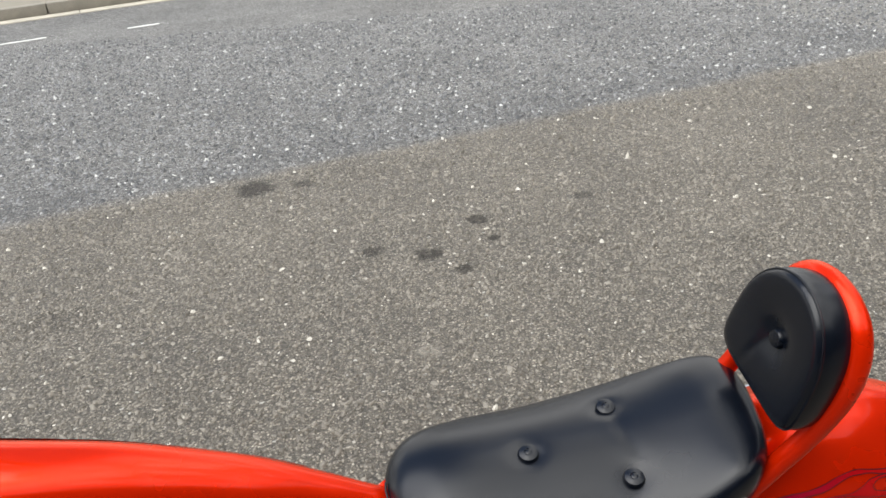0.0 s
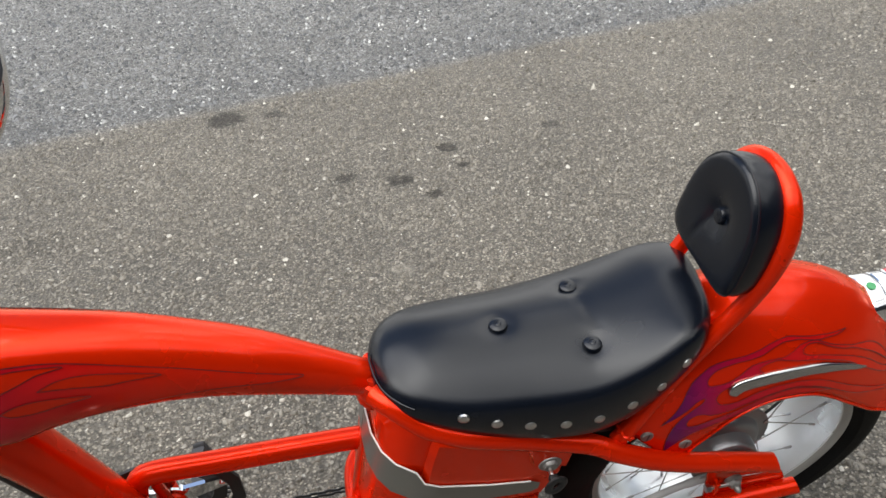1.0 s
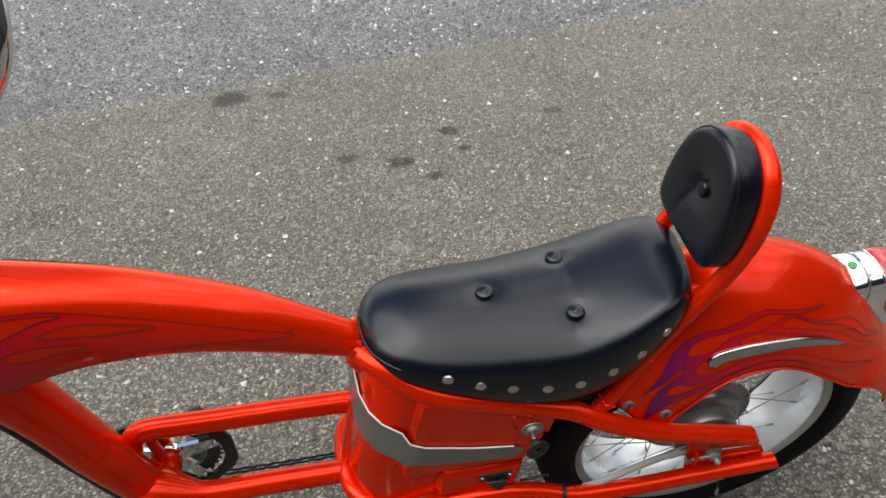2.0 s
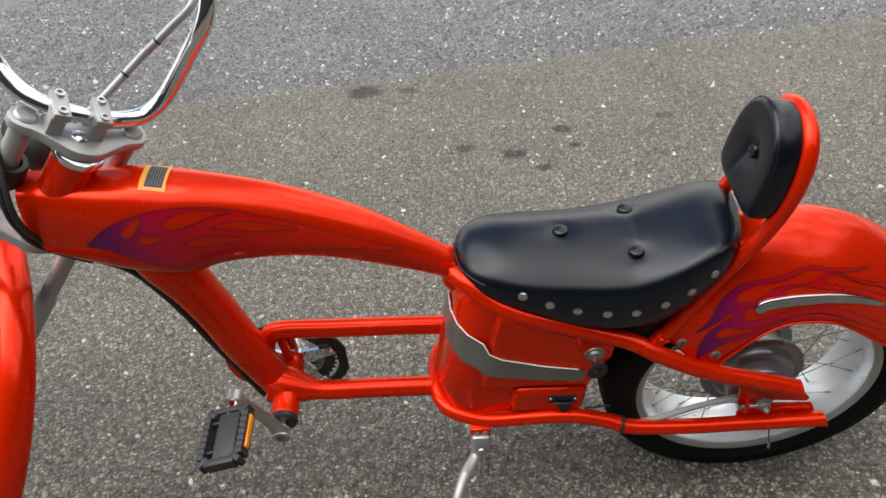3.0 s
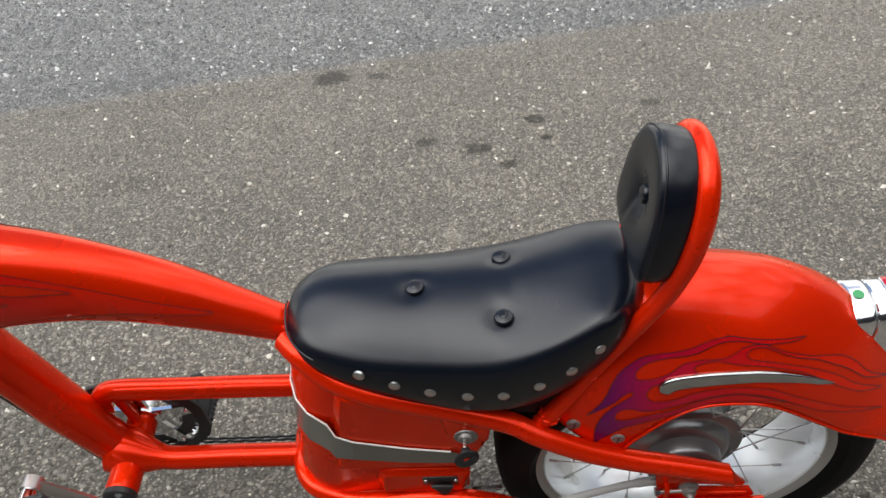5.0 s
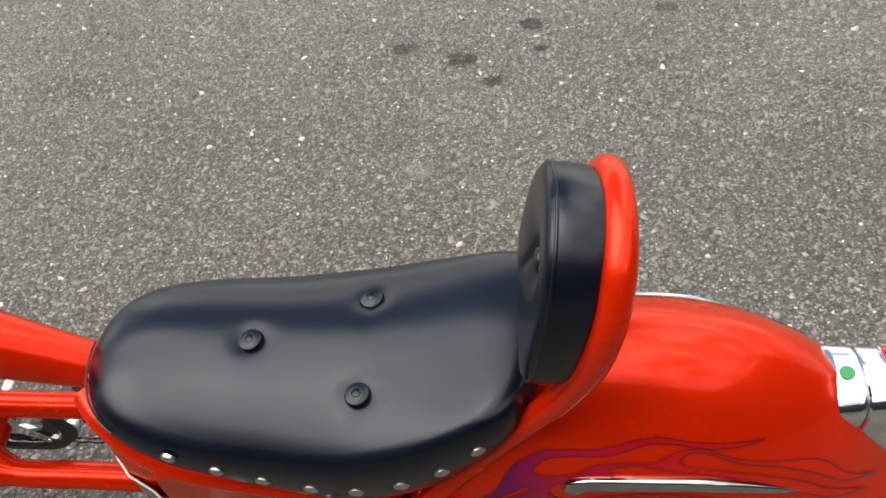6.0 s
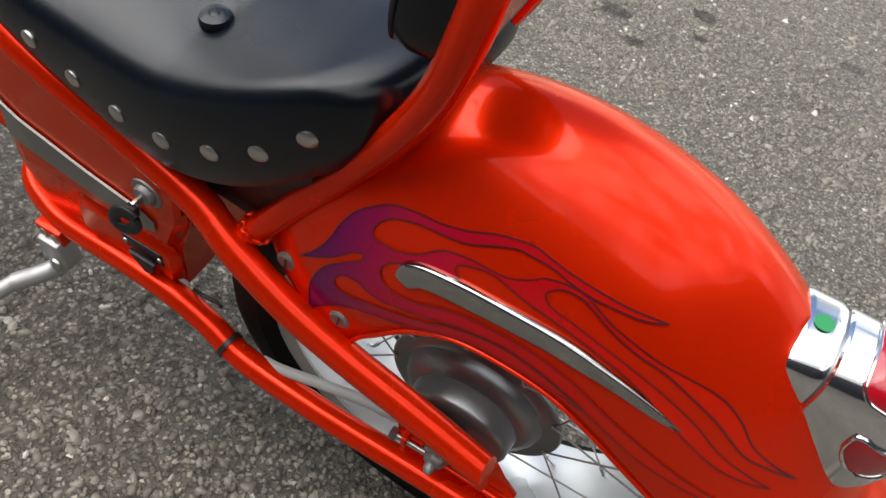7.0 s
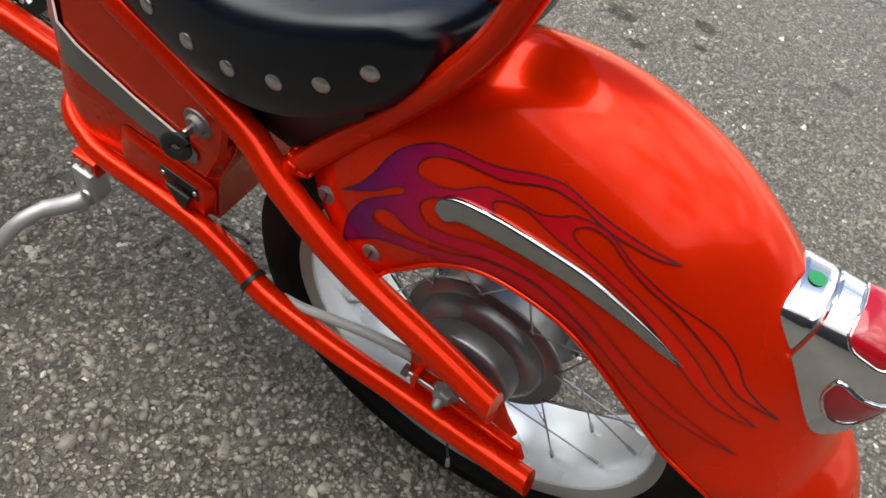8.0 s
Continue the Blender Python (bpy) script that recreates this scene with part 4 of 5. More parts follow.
part("wire_ferrule", sweep(bmesh.new(), [(0.372, -0.128, 0.167), (0.375, -0.128, 0.148)], [0.0020, 0.0028], 10), alu, frame_part, "pale ferrule")
part("torque_arm", prism([(0.275, 0.273), (0.33, 0.268), (0.352, 0.275), (0.352, 0.292), (0.33, 0.298), (0.278, 0.288)], -0.108, -0.104, 0.001), zinc, rear)

# ---- saddle ----
saddle = new("saddle")
saddle.parent = bike
tagged(saddle, "long black vinyl saddle with buttons and studs")
HALF = spline([(-0.190, 0.0), (-0.186, 0.030), (-0.176, 0.054), (-0.155, 0.076), (-0.125, 0.091), (-0.089, 0.101), (-0.045, 0.107), (-0.006, 0.111), (0.039, 0.116), (0.082, 0.118), (0.125, 0.115), (0.163, 0.108), (0.196, 0.097), (0.220, 0.085), (0.238, 0.064), (0.251, 0.034), (0.257, 0.0)], 6)
TOPZ = [(-0.19, 0.604), (-0.15, 0.616), (-0.10, 0.620), (-0.02, 0.618), (0.05, 0.619), (0.10, 0.623), (0.15, 0.632), (0.20, 0.643), (0.24, 0.648)]
LOWZ = [(-0.19, 0.560), (-0.15, 0.556), (-0.089, 0.540), (-0.006, 0.517), (0.05, 0.510), (0.10, 0.514), (0.15, 0.532), (0.20, 0.563), (0.24, 0.592)]
topz, lowz = spline(TOPZ, 6), spline(LOWZ, 6)
BUTTONS = [(-0.020, 0.002), (0.090, 0.050), (0.088, -0.051)]


HALF_FAR = spline([(-0.190, 0.0), (-0.186, 0.030), (-0.176, 0.054), (-0.155, 0.076), (-0.125, 0.091), (-0.089, 0.101), (-0.045, 0.107), (-0.006, 0.111), (0.039, 0.116), (0.082, 0.118), (0.125, 0.117), (0.165, 0.114), (0.202, 0.109), (0.236, 0.102), (0.256, 0.082), (0.261, 0.045), (0.257, 0.0)], 6)
CROWN_FAR = [(-0.19, 0.056), (-0.10, 0.066), (0.0, 0.064), (0.08, 0.055), (0.14, 0.047), (0.20, 0.038), (0.25, 0.033)]
CROWN = [(-0.19, 0.036), (-0.10, 0.042), (0.0, 0.038), (0.08, 0.030), (0.14, 0.016), (0.20, -0.004), (0.24, -0.004)]


def crown(x, y):
    return table(x, CROWN_FAR if y > 0 else CROWN) * (y / 0.12) ** 2


def saddle_top(x, y):
    z = table(x, topz)
    for bx, by in BUTTONS:
        d2 = (x - bx) ** 2 + (y - by) ** 2
        z -= 0.0045 * math.exp(-d2 / 0.00026) + 0.0008 * math.exp(-d2 / 0.0020)
    along_x, along_y = 0.010, -0.062
    f = min(1.0, max(0.0, ((x - 0.092) * along_x + (y - 0.034) * along_y) / (along_x ** 2 + along_y ** 2)))
    off = math.hypot(x - 0.092 - along_x * f, y - 0.034 - along_y * f)
    z -= 0.0015 * math.exp(-(off / 0.0055) ** 2) * (1 - 0.5 * f)
    return z


outline = [(q[0], -q[1]) for q in HALF] + [(q[0], q[1]) for q in reversed(HALF_FAR)][1:-1]
MID = (0.03, 0.0)
levels = [(0.90, "low", -0.004), (0.965, "low", 0.0), (0.985, "low", 0.010), (1.0, "mix", 0.30), (1.0, "mix", 0.50), (0.994, "mix", 0.66), (0.980, "mix", 0.79), (0.958, "mix", 0.885), (0.928, "mix", 0.945), (0.888, "mix", 0.980), (0.84, "top", 0.0008), (0.79, "top", 0.0003)] + [(k, "top", 0.0) for k in np.linspace(0.74, 0.03, 22)]
bm = bmesh.new()
rings = []
for k, kind, d in levels:
    ring = []
    for x, y in outline:
        px, py = MID[0] + (x - MID[0]) * k, y * k
        lo, hi = table(px, lowz), saddle_top(px, py) - crown(px, py)
        z = lo + d if kind == "low" else lo + (hi - lo) * d if kind == "mix" else hi - d
        ring.append(bm.verts.new((px, py, z)))
    rings.append(ring)
for a, b in zip(rings, rings[1:]):
    for j in range(len(a)):
        bm.faces.new((a[j], a[(j + 1) % len(a)], b[(j + 1) % len(a)], b[j]))
bm.faces.new(rings[0])
bm.faces.new(rings[-1])
part("cover", bm, leather, saddle)
seam = []
for x, y in outline:
    k = 0.9925
    px, py = MID[0] + (x - MID[0]) * k, y * k
    lo, hi = table(px, lowz), table(px, topz) - crown(px, py)
    if x < -0.145 and y < 0.012:
        seam.append((px, py, lo + (hi - lo) * 0.80))
seam = [q for q in seam if q[1] <= 0][::-1] + [q for q in seam if q[1] > 0][::-1]
part("piping", sweep(bmesh.new(), seam, 0.0012, 8), leather, saddle)
part("seat_pan", prism([(-0.13, 0.552), (-0.02, 0.524), (0.06, 0.512), (0.13, 0.520), (0.19, 0.556), (0.182, 0.498), (0.135, 0.452), (0.070, 0.462), (0.0, 0.496), (-0.10, 0.542)], -0.086, 0.086), plastic, saddle, "black pan under the saddle")
for bx, by in BUTTONS:
    z = saddle_top(bx, by) - crown(bx, by)
    bm = lathe([(-0.003, 0.0118), (0.003, 0.0122), (0.0062, 0.0108), (0.0078, 0.007), (0.0080, 0.0045), (0.0072, 0.0035), (0.0078, 0.002), (0.0078, 0)], (bx, by, z), (-0.05, 0, 1), 32)
    part("button", bm, leather, saddle, "round covered button")
for x, z in ((-0.089, 0.581), (-0.048, 0.564), (-0.006, 0.552), (0.039, 0.547), (0.082, 0.548), (0.125, 0.560), (0.163, 0.578), (0.196, 0.603)):
    y = table(x, [(q[0], q[1]) for q in HALF])
    dy = table(x + 0.005, [(q[0], q[1]) for q in HALF]) - table(x - 0.005, [(q[0], q[1]) for q in HALF])
    for s in (-1, 1) if x > 0 else (-1,):
        bm = bmesh.new()
        bolt_head(bm, (x, s * (y - 0.0005), z), (-dy * 100, s, 0.0), 0.0072, 0.0032)
        part("stud", bm, steel, saddle, "round metal stud")

# ---- backrest on its hoop ----
rest = new("backrest")
rest.parent = bike
tagged(rest, "padded black backrest on an orange hoop")
hoop = [(0.128, -0.098, 0.447), (0.148, -0.093, 0.472), (0.168, -0.086, 0.500), (0.208, -0.074, 0.555), (0.245, -0.069, 0.613), (0.269, -0.070, 0.663), (0.284, -0.072, 0.715), (0.291, -0.070, 0.752), (0.296, -0.061, 0.781), (0.299, -0.044, 0.803), (0.3005, -0.022, 0.814), (0.301, 0, 0.817)]
hoop = hoop + [(x, -y, z) for x, y, z in reversed(hoop[:-1])]
part("hoop", tube(hoop, 0.0122, 6, 18), paint, rest, "bent orange steel hoop")
for s in (-1, 1):
    c, way = Vector((0.139, s * 0.0957, 0.461)), Vector((0.52, -s * 0.12, 0.75)).normalized()
    u = way.orthogonal().normalized()
    v = way.cross(u)
    bead = [c + (u * math.cos(a) + v * math.sin(a)) * (0.0128 + 0.0006 * math.sin(a * 11)) + way * 0.0012 * math.sin(a * 7) for a in np.linspace(0, 2 * math.pi, 61)]
    part("weld_bead", sweep(bmesh.new(), bead, 0.0022, 8, caps=False), paint, rest)
tilt = radians(8.5)
PAD = Matrix.Translation((0.2650, 0, 0.6125)) @ Matrix.Rotation(tilt, 4, "Y")
pad_half = spline([(0.059, 0.0), (0.0585, 0.022), (0.059, 0.044), (0.0615, 0.060), (0.070, 0.0725), (0.086, 0.0775), (0.112, 0.0775), (0.142, 0.0745), (0.168, 0.0675), (0.190, 0.055), (0.206, 0.038), (0.215, 0.018), (0.2175, 0.0)], 6)
pad_out = [(-q[1], q[0]) for q in pad_half] + [(q[1], q[0]) for q in reversed(pad_half)][1:-1]
bm = bmesh.new()
rings = []
for k, depth in [(0.84, 0.002), (0.90, 0.0), (0.925, -0.004), (0.965, -0.016), (0.990, -0.036), (0.975, -0.0475), (0.945, -0.0535), (0.90, -0.0560), (0.84, -0.0575)] + [(q, -0.058) for q in np.linspace(0.76, 0.03, 16)]:
    ring = []
    for y, h in pad_out:
        yy, hh = y * k, 0.145 + (h - 0.145) * k
        d = depth
        if k < 0.9:
            r2 = yy ** 2 + (hh - 0.137) ** 2
            d += 0.010 * math.exp(-r2 / 0.0005) + 0.004 * math.exp(-r2 / 0.003)
            d += 0.0028 * math.exp(-((yy - 0.012 + (hh - 0.137) * 0.2) / 0.006) ** 2) * math.exp(-((hh - 0.106) / 0.025) ** 2)
        ring.append(bm.verts.new(PAD @ Vector((d * 0.86 + 0.004, yy, hh))))
    rings.append(ring)
for a, b in zip(rings, rings[1:]):
    for j in range(len(a)):
        bm.faces.new((a[j], a[(j + 1) % len(a)], b[(j + 1) % len(a)], b[j]))
bm.faces.new(rings[0])
bm.faces.new(rings[-1])
part("pad", bm, leather, rest, "black vinyl pad")
pipe = [PAD @ Vector((-0.0385, y * 0.972, 0.145 + (h - 0.145) * 0.972)) for y, h in pad_out + pad_out[:1]]
part("piping", sweep(bmesh.new(), pipe, 0.0014, 8, caps=False), leather, rest)
part("button", lathe([(-0.004, 0.0105), (0.003, 0.0110), (0.0060, 0.009), (0.0070, 0.004), (0.0070, 0)], PAD @ Vector((-0.0345, 0, 0.137)), PAD.to_3x3() @ Vector((-1, 0, 0)), 28), leather, rest)
bm = bmesh.new()
f = bm.faces.new([bm.verts.new(PAD @ Vector((0.0105, y * (0.92 if h > 0.125 else 0.80), 0.145 + (h - 0.145) * (0.95 if h > 0.145 else 0.62)))) for y, h in pad_out])
part("back_plate", bm, paint, rest, "orange back plate").modifiers.new("thickness", "SOLIDIFY").thickness = 0.003
out = PAD.to_3x3() @ Vector((1, 0, 0))
bm = bmesh.new()
bolt_head(bm, PAD @ Vector((0.010, 0, 0.184)), out, 0.0082, 0.003, 24)
lathe([(0, 0.0062), (0.005, 0.0062), (0.006, 0.0052), (0.010, 0.0048), (0.012, 0.003), (0.0125, 0)], PAD @ Vector((0.010, 0, 0.184)), out, 20, bm=bm)
part("cap_nut", bm, chrome, rest, "chrome acorn nut")
bm = bmesh.new()
bolt_head(bm, PAD @ Vector((0.008, 0, 0.137)), out, 0.0115, 0.0045, 24)
bolt_head(bm, PAD @ Vector((0.009, 0, 0.137)), out, 0.0065, 0.0070, 16)
part("screw", bm, chrome, rest)

# ---- battery box ----
battery = new("battery_box")
battery.parent = bike
tagged(battery, "orange battery box with a grey band and a key in its lock")


side = [(-0.226, 0.262), (-0.231, 0.310), (-0.192, 0.540), (-0.172, 0.556), (-0.130, 0.548), (-0.06, 0.528), (0.02, 0.498), (0.062, 0.474), (0.060, 0.410), (0.030, 0.335), (0.024, 0.268)]
bm = bmesh.new()
layers = []
for v, push in ((-0.0925, 0.060), (-0.0905, 0.046), (-0.085, 0.028), (-0.070, 0.013), (-0.050, 0.004), (0, 0.0), (0.050, 0.004), (0.070, 0.013), (0.085, 0.028), (0.0905, 0.046), (0.0925, 0.060)):
    layers.append([bm.verts.new((x + push * (1 if x < -0.15 else 0), v, z)) for x, z in side])
for a, b in zip(layers, layers[1:]):
    for k in range(len(side)):
        bm.faces.new((a[k], a[(k + 1) % len(side)], b[(k + 1) % len(side)], b[k]))
bm.faces.new(layers[0])
bm.faces.new(layers[-1])
part("body", bm, paint, battery)
for s in (-1, 1):
    part("raised_panel", prism([(-0.126, 0.545), (-0.004, 0.487), (0.060, 0.457), (0.056, 0.405), (0.030, 0.345), (-0.160, 0.350), (-0.152, 0.40), (-0.136, 0.50)], s * 0.086, s * 0.1045, 0.0080, 1), paint, battery)
    part("lower_panel", prism([(-0.098, 0.338), (0.028, 0.331), (0.022, 0.272), (-0.108, 0.272), (-0.106, 0.310)], s * 0.086, s * 0.1045, 0.0080, 1), paint, battery)
    part("top_panel", prism([(-0.004, 0.492), (0.064, 0.460), (0.058, 0.418), (0.004, 0.440)], s * 0.092, s * 0.1085, 0.0045, 1), paint, battery)
BAND_TOP = [(-0.2010, 0.0, 0.498), (-0.1985, 0.040, 0.495), (-0.1890, 0.068, 0.490), (-0.1735, 0.086, 0.482), (-0.1490, 0.0975, 0.470), (-0.140, 0.1055, 0.452), (-0.120, 0.1055, 0.436), (-0.05, 0.1055, 0.412), (0.008, 0.1055, 0.398), (0.022, 0.1055, 0.388)]
BAND_LOW = [(-0.2125, 0.0, 0.431), (-0.2100, 0.040, 0.428), (-0.2010, 0.068, 0.423), (-0.185, 0.086, 0.413), (-0.159, 0.0975, 0.402), (-0.150, 0.1055, 0.395), (-0.120, 0.1055, 0.386), (-0.05, 0.1055, 0.372), (0.008, 0.1055, 0.366), (0.020, 0.1055, 0.372)]
for s in (-1, 1):
    bm = bmesh.new()
    a = [bm.verts.new((x - 0.001, s * (y + 0.0012), z)) for x, y, z in BAND_TOP]
    b = [bm.verts.new((x - 0.001, s * (y + 0.0012), z)) for x, y, z in BAND_LOW]
    for k in range(len(a) - 1):
        bm.faces.new((a[k], a[k + 1], b[k + 1], b[k]))
    o = part("band", bm, band_grey, battery, "grey metallic band")
    part("pinstripe", sweep(bmesh.new(), [(x - 0.0015, s * (y + 0.0016), z) for x, y, z in BAND_TOP[:-1]], 0.0013, 6), band_white, o, "pale pinstripe")
lock = part("lock", lathe([(-0.004, 0.0165), (0.004, 0.0165), (0.006, 0.0155), (0.006, 0.011), (0.009, 0.0105), (0.011, 0.009), (0.011, 0)], (0.030, -0.104, 0.440), (0, -1, 0), 32), zinc, battery, "round steel lock")
bm = bmesh.new()
box(bm, (0.028, -0.119, 0.436), (0.004, 0.014, 0.010), None, 0.001)
part("key_blade", bm, steel, lock)
kx = Vector((0.80, 0.25, 0.55)).normalized()
ky = kx.cross(Vector((0.3, 1, 0.1))).normalized()
bow = [Vector((0.030, -0.137, 0.433)) + kx * 0.0115 * math.cos(a) + ky * 0.0090 * math.sin(a) for a in np.linspace(0, 2 * math.pi, 25)]
bm = sweep(bmesh.new(), bow, 0.0062, 10, caps=False, squash=0.55)
box(bm, (0.029, -0.129, 0.435), (0.012, 0.012, 0.013), None, 0.003)
part("key_head", bm, plastic, lock, "black key head with a hole", weld=False)
port = part("charge_port", prism([(-0.040, 0.324), (0.010, 0.322), (0.010, 0.300), (-0.040, 0.302)], -0.100, -0.106, 0.001), plastic, battery, "black charging socket with its cap hanging open")
part("cap", prism([(-0.030, 0.308), (0.004, 0.306), (-0.004, 0.284), (-0.014, 0.280)], -0.107, -0.113, 0.002), plastic, port)
for x, z in ((-0.036, 0.314), (0.007, 0.312)):
    bm = bmesh.new()
    bolt_head(bm, (x, -0.106, z), (0, -1, 0), 0.003, 0.002, 12)
    part("screw", bm, steel, port)

part("tie_end", tube([(0.030, -0.094, 0.262), (0.046, -0.098, 0.270), (0.062, -0.096, 0.268), (0.072, -0.100, 0.274)], 0.0022, 5, 8), cable_black, battery, "black cable tie end")

# ---- side stand ----
stand = new("side_stand")
stand.parent = bike
tagged(stand, "bent aluminium side stand")
bm = box(bmesh.new(), (-0.160, -0.108, 0.236), (0.036, 0.020, 0.024), None, 0.002)
part("bracket", bm, paint, stand)
for x in (-0.168, -0.152):
    bm = bmesh.new()
    bolt_head(bm, (x, -0.118, 0.237), (0, -1, 0.1), 0.005, 0.003, 14)
    part("bolt", bm, steel, stand)
part("knuckle", prism([(-0.176, 0.230), (-0.145, 0.230), (-0.141, 0.198), (-0.144, 0.184), (-0.152, 0.175), (-0.163, 0.173), (-0.174, 0.179), (-0.180, 0.192)], -0.102, -0.126, 0.004), alu, stand)
bm = bmesh.new()
bolt_head(bm, (-0.160, -0.126, 0.188), (0, -1, 0), 0.0085, 0.006)
part("pivot_bolt", bm, steel, stand)
part("leg", tube([(-0.160, -0.108, 0.190), (-0.170, -0.122, 0.170), (-0.182, -0.142, 0.166), (-0.196, -0.168, 0.168), (-0.207, -0.195, 0.160), (-0.217, -0.222, 0.138), (-0.229, -0.254, 0.104), (-0.241, -0.285, 0.076)], [0.0125] * 8 + [0.0110] * 16 + [0.0095] * 33, sides=14), alu, stand, "pale cast leg")
part("foot", lathe([(-0.006, 0), (-0.006, 0.015), (0.004, 0.013), (0.006, 0)], (-0.242, -0.287, 0.0775), (0, 0.24, 0.97), 20), plastic, stand)

# ---- crank, pedals and chain ----
crank = new("crankset")
crank.parent = bike
tagged(crank, "chrome crankset with black pedals")
BB = Vector((-0.517, 0, 0.262))
part("cup", lathe([(-0.090, 0.010), (-0.090, 0.0225), (-0.087, 0.0255), (-0.079, 0.0255), (-0.076, 0.0225), (-0.076, 0.010)], BB, steps=32, closed=True), cable_black, crank, "dark bearing cup")
part("spindle", lathe([(-0.122, 0), (-0.122, 0.009), (0.118, 0.009), (0.118, 0)], BB, steps=24), chrome, crank)
ARM = Vector((-0.045, 0, 0.153))
for s in (-1, 1):
    swing = ARM if s < 0 else Vector((0.016, 0, -0.160))
    far = BB + swing
    near = 0.0 if s < 0 else 0.034
    arm = [BB + Vector((0, s * (0.112 - near), 0)), BB + swing * 0.3 + Vector((0, s * (0.114 - near), 0)), BB + swing * 0.8 + Vector((0, s * (0.130 - near), 0)), far + Vector((0, s * (0.136 - near), 0))]
    bm = tube(arm, [0.0165] * 4 + [0.0145] * 17 + [0.014] * 4, 8, 16, squash=0.5)
    lathe([(-0.009, 0), (-0.009, 0.0155), (0.009, 0.0155), (0.009, 0)], BB + Vector((0, s * (0.113 - near), 0)), steps=28, bm=bm)
    lathe([(-0.009, 0), (-0.009, 0.0135), (0.009, 0.0135), (0.009, 0)], far + Vector((0, s * (0.137 - near), 0)), steps=28, bm=bm)
    part("arm", bm, steel, crank, "polished crank arm")
    ped = new("pedal")
    ped.parent = crank
    tagged(ped, "black plastic pedal with an amber reflector")
    h = far + Vector((0, s * (0.153 - near), 0))
    tip = Matrix.Rotation(radians(-16 if s < 0 else 78), 3, "Y")

    def q(x, y, z):
        return h + Vector((0, s * y, 0)) + tip @ Vector((x, 0, z))

    def block(name, x, y, z, size, turn=None, bevel=0.003):
        part(name, box(bmesh.new(), q(x, y, z), size, tip @ turn if turn else tip, bevel), pedal_plastic, ped)

    for x in (-0.033, 0.033):
        teeth = [(0.018 + 0.0055 * k, 0.0125 if k % 2 else 0.0100) for k in range(15)]
        bm = bmesh.new()
        f = bm.faces.new([bm.verts.new(q(x - 0.0055, y, z)) for y, z in teeth + [(y, -z) for y, z in reversed(teeth)]])
        g = bmesh.ops.extrude_face_region(bm, geom=[f])
        bmesh.ops.translate(bm, vec=tip @ Vector((0.011, 0, 0)), verts=[v for v in g["geom"] if isinstance(v, bmesh.types.BMVert)])
        part("cage_side", bm, pedal_plastic, ped, smooth=False)
        for y, e in ((0.014, 1), (0.100, -1)):
            block("cage_corner", x * 0.86, y, 0, (0.011, 0.020, 0.022), Matrix.Rotation(e * s * math.copysign(0.8, x), 3, "Z"))
    for y, d in ((0.011, 0.011), (0.103, 0.013)):
        block("cage_end", 0, y, 0, (0.052, d, 0.021))
    block("core", 0.004, 0.057, 0, (0.038, 0.082, 0.016), None, 0.004)
    for y in (0.030, 0.082):
        block("rib", 0.022, y, 0, (0.020, 0.006, 0.012), None, 0.001)
        block("rib", -0.016, y, 0, (0.024, 0.005, 0.012), None, 0.001)
    for x in (-0.0398, 0.0398)[int(s > 0):]:
        part("reflector", box(bmesh.new(), q(x, 0.055, 0), (0.004, 0.058, 0.010), tip, 0.001), amber, ped, "amber reflector")
    part("axle", lathe([(-0.016, 0.0105), (0.008, 0.0105), (0.008, 0.008), (0.03, 0.007), (0.03, 0)], h, (0, s, 0), 20), chrome, ped)
RY = 0.060
ring = bmesh.new()
lathe([(-0.0025, 0.062), (-0.0025, 0.083), (0.0025, 0.083), (0.0025, 0.062)], BB + Vector((0, RY, 0)), steps=80, closed=True, bm=ring)
for k in range(40):
    a = 2 * math.pi * k / 40
    box(ring, BB + Vector((0.085 * math.cos(a), RY, 0.085 * math.sin(a))), (0.006, 0.003, 0.005), Matrix.Rotation(-a, 3, "Y"))
chainring = part("chainring", ring, cable_black, crank, "dark toothed chainring", weld=False)
spider = lathe([(-0.010, 0.010), (-0.010, 0.024), (-0.006, 0.031), (0.004, 0.031), (0.004, 0.010)], BB + Vector((0, RY - 0.004, 0)), steps=40, closed=True)
for k in range(5):
    a = 2 * math.pi * k / 5 + 0.25
    way = Vector((math.cos(a), 0, math.sin(a)))
    c = BB + Vector((0, RY - 0.008, 0))
    across_arm = Vector((-way.z, 0, way.x))
    low = [c + way * 0.024 + across_arm * 0.017, c + way * 0.094 + across_arm * 0.0095, c + way * 0.094 - across_arm * 0.0095, c + way * 0.024 - across_arm * 0.017]
    vs = [spider.verts.new(q) for q in low] + [spider.verts.new(q + Vector((0, 0.007, 0)) - (q - c) * 0.04) for q in low]
    for f in ((0, 1, 2, 3), (7, 6, 5, 4), (0, 4, 5, 1), (1, 5, 6, 2), (2, 6, 7, 3), (3, 7, 4, 0)):
        spider.faces.new([vs[i] for i in f])
    bolt_head(spider, c + way * 0.084, (0, -1, 0), 0.0055, 0.004, 12)
part("spider", spider, chrome, chainring, "chrome five-arm spider", weld=False)
guard = bmesh.new()
edge_out, edge_in = [], []
for k in range(8):
    a = 2 * math.pi * (k + 0.5) / 8
    for turn_a in (-0.12, 0.12):
        edge_out.append((0.112 * math.cos(a + turn_a), 0.112 * math.sin(a + turn_a)))
        edge_in.append((0.092 * math.cos(a + turn_a * 1.5), 0.092 * math.sin(a + turn_a * 1.5)))
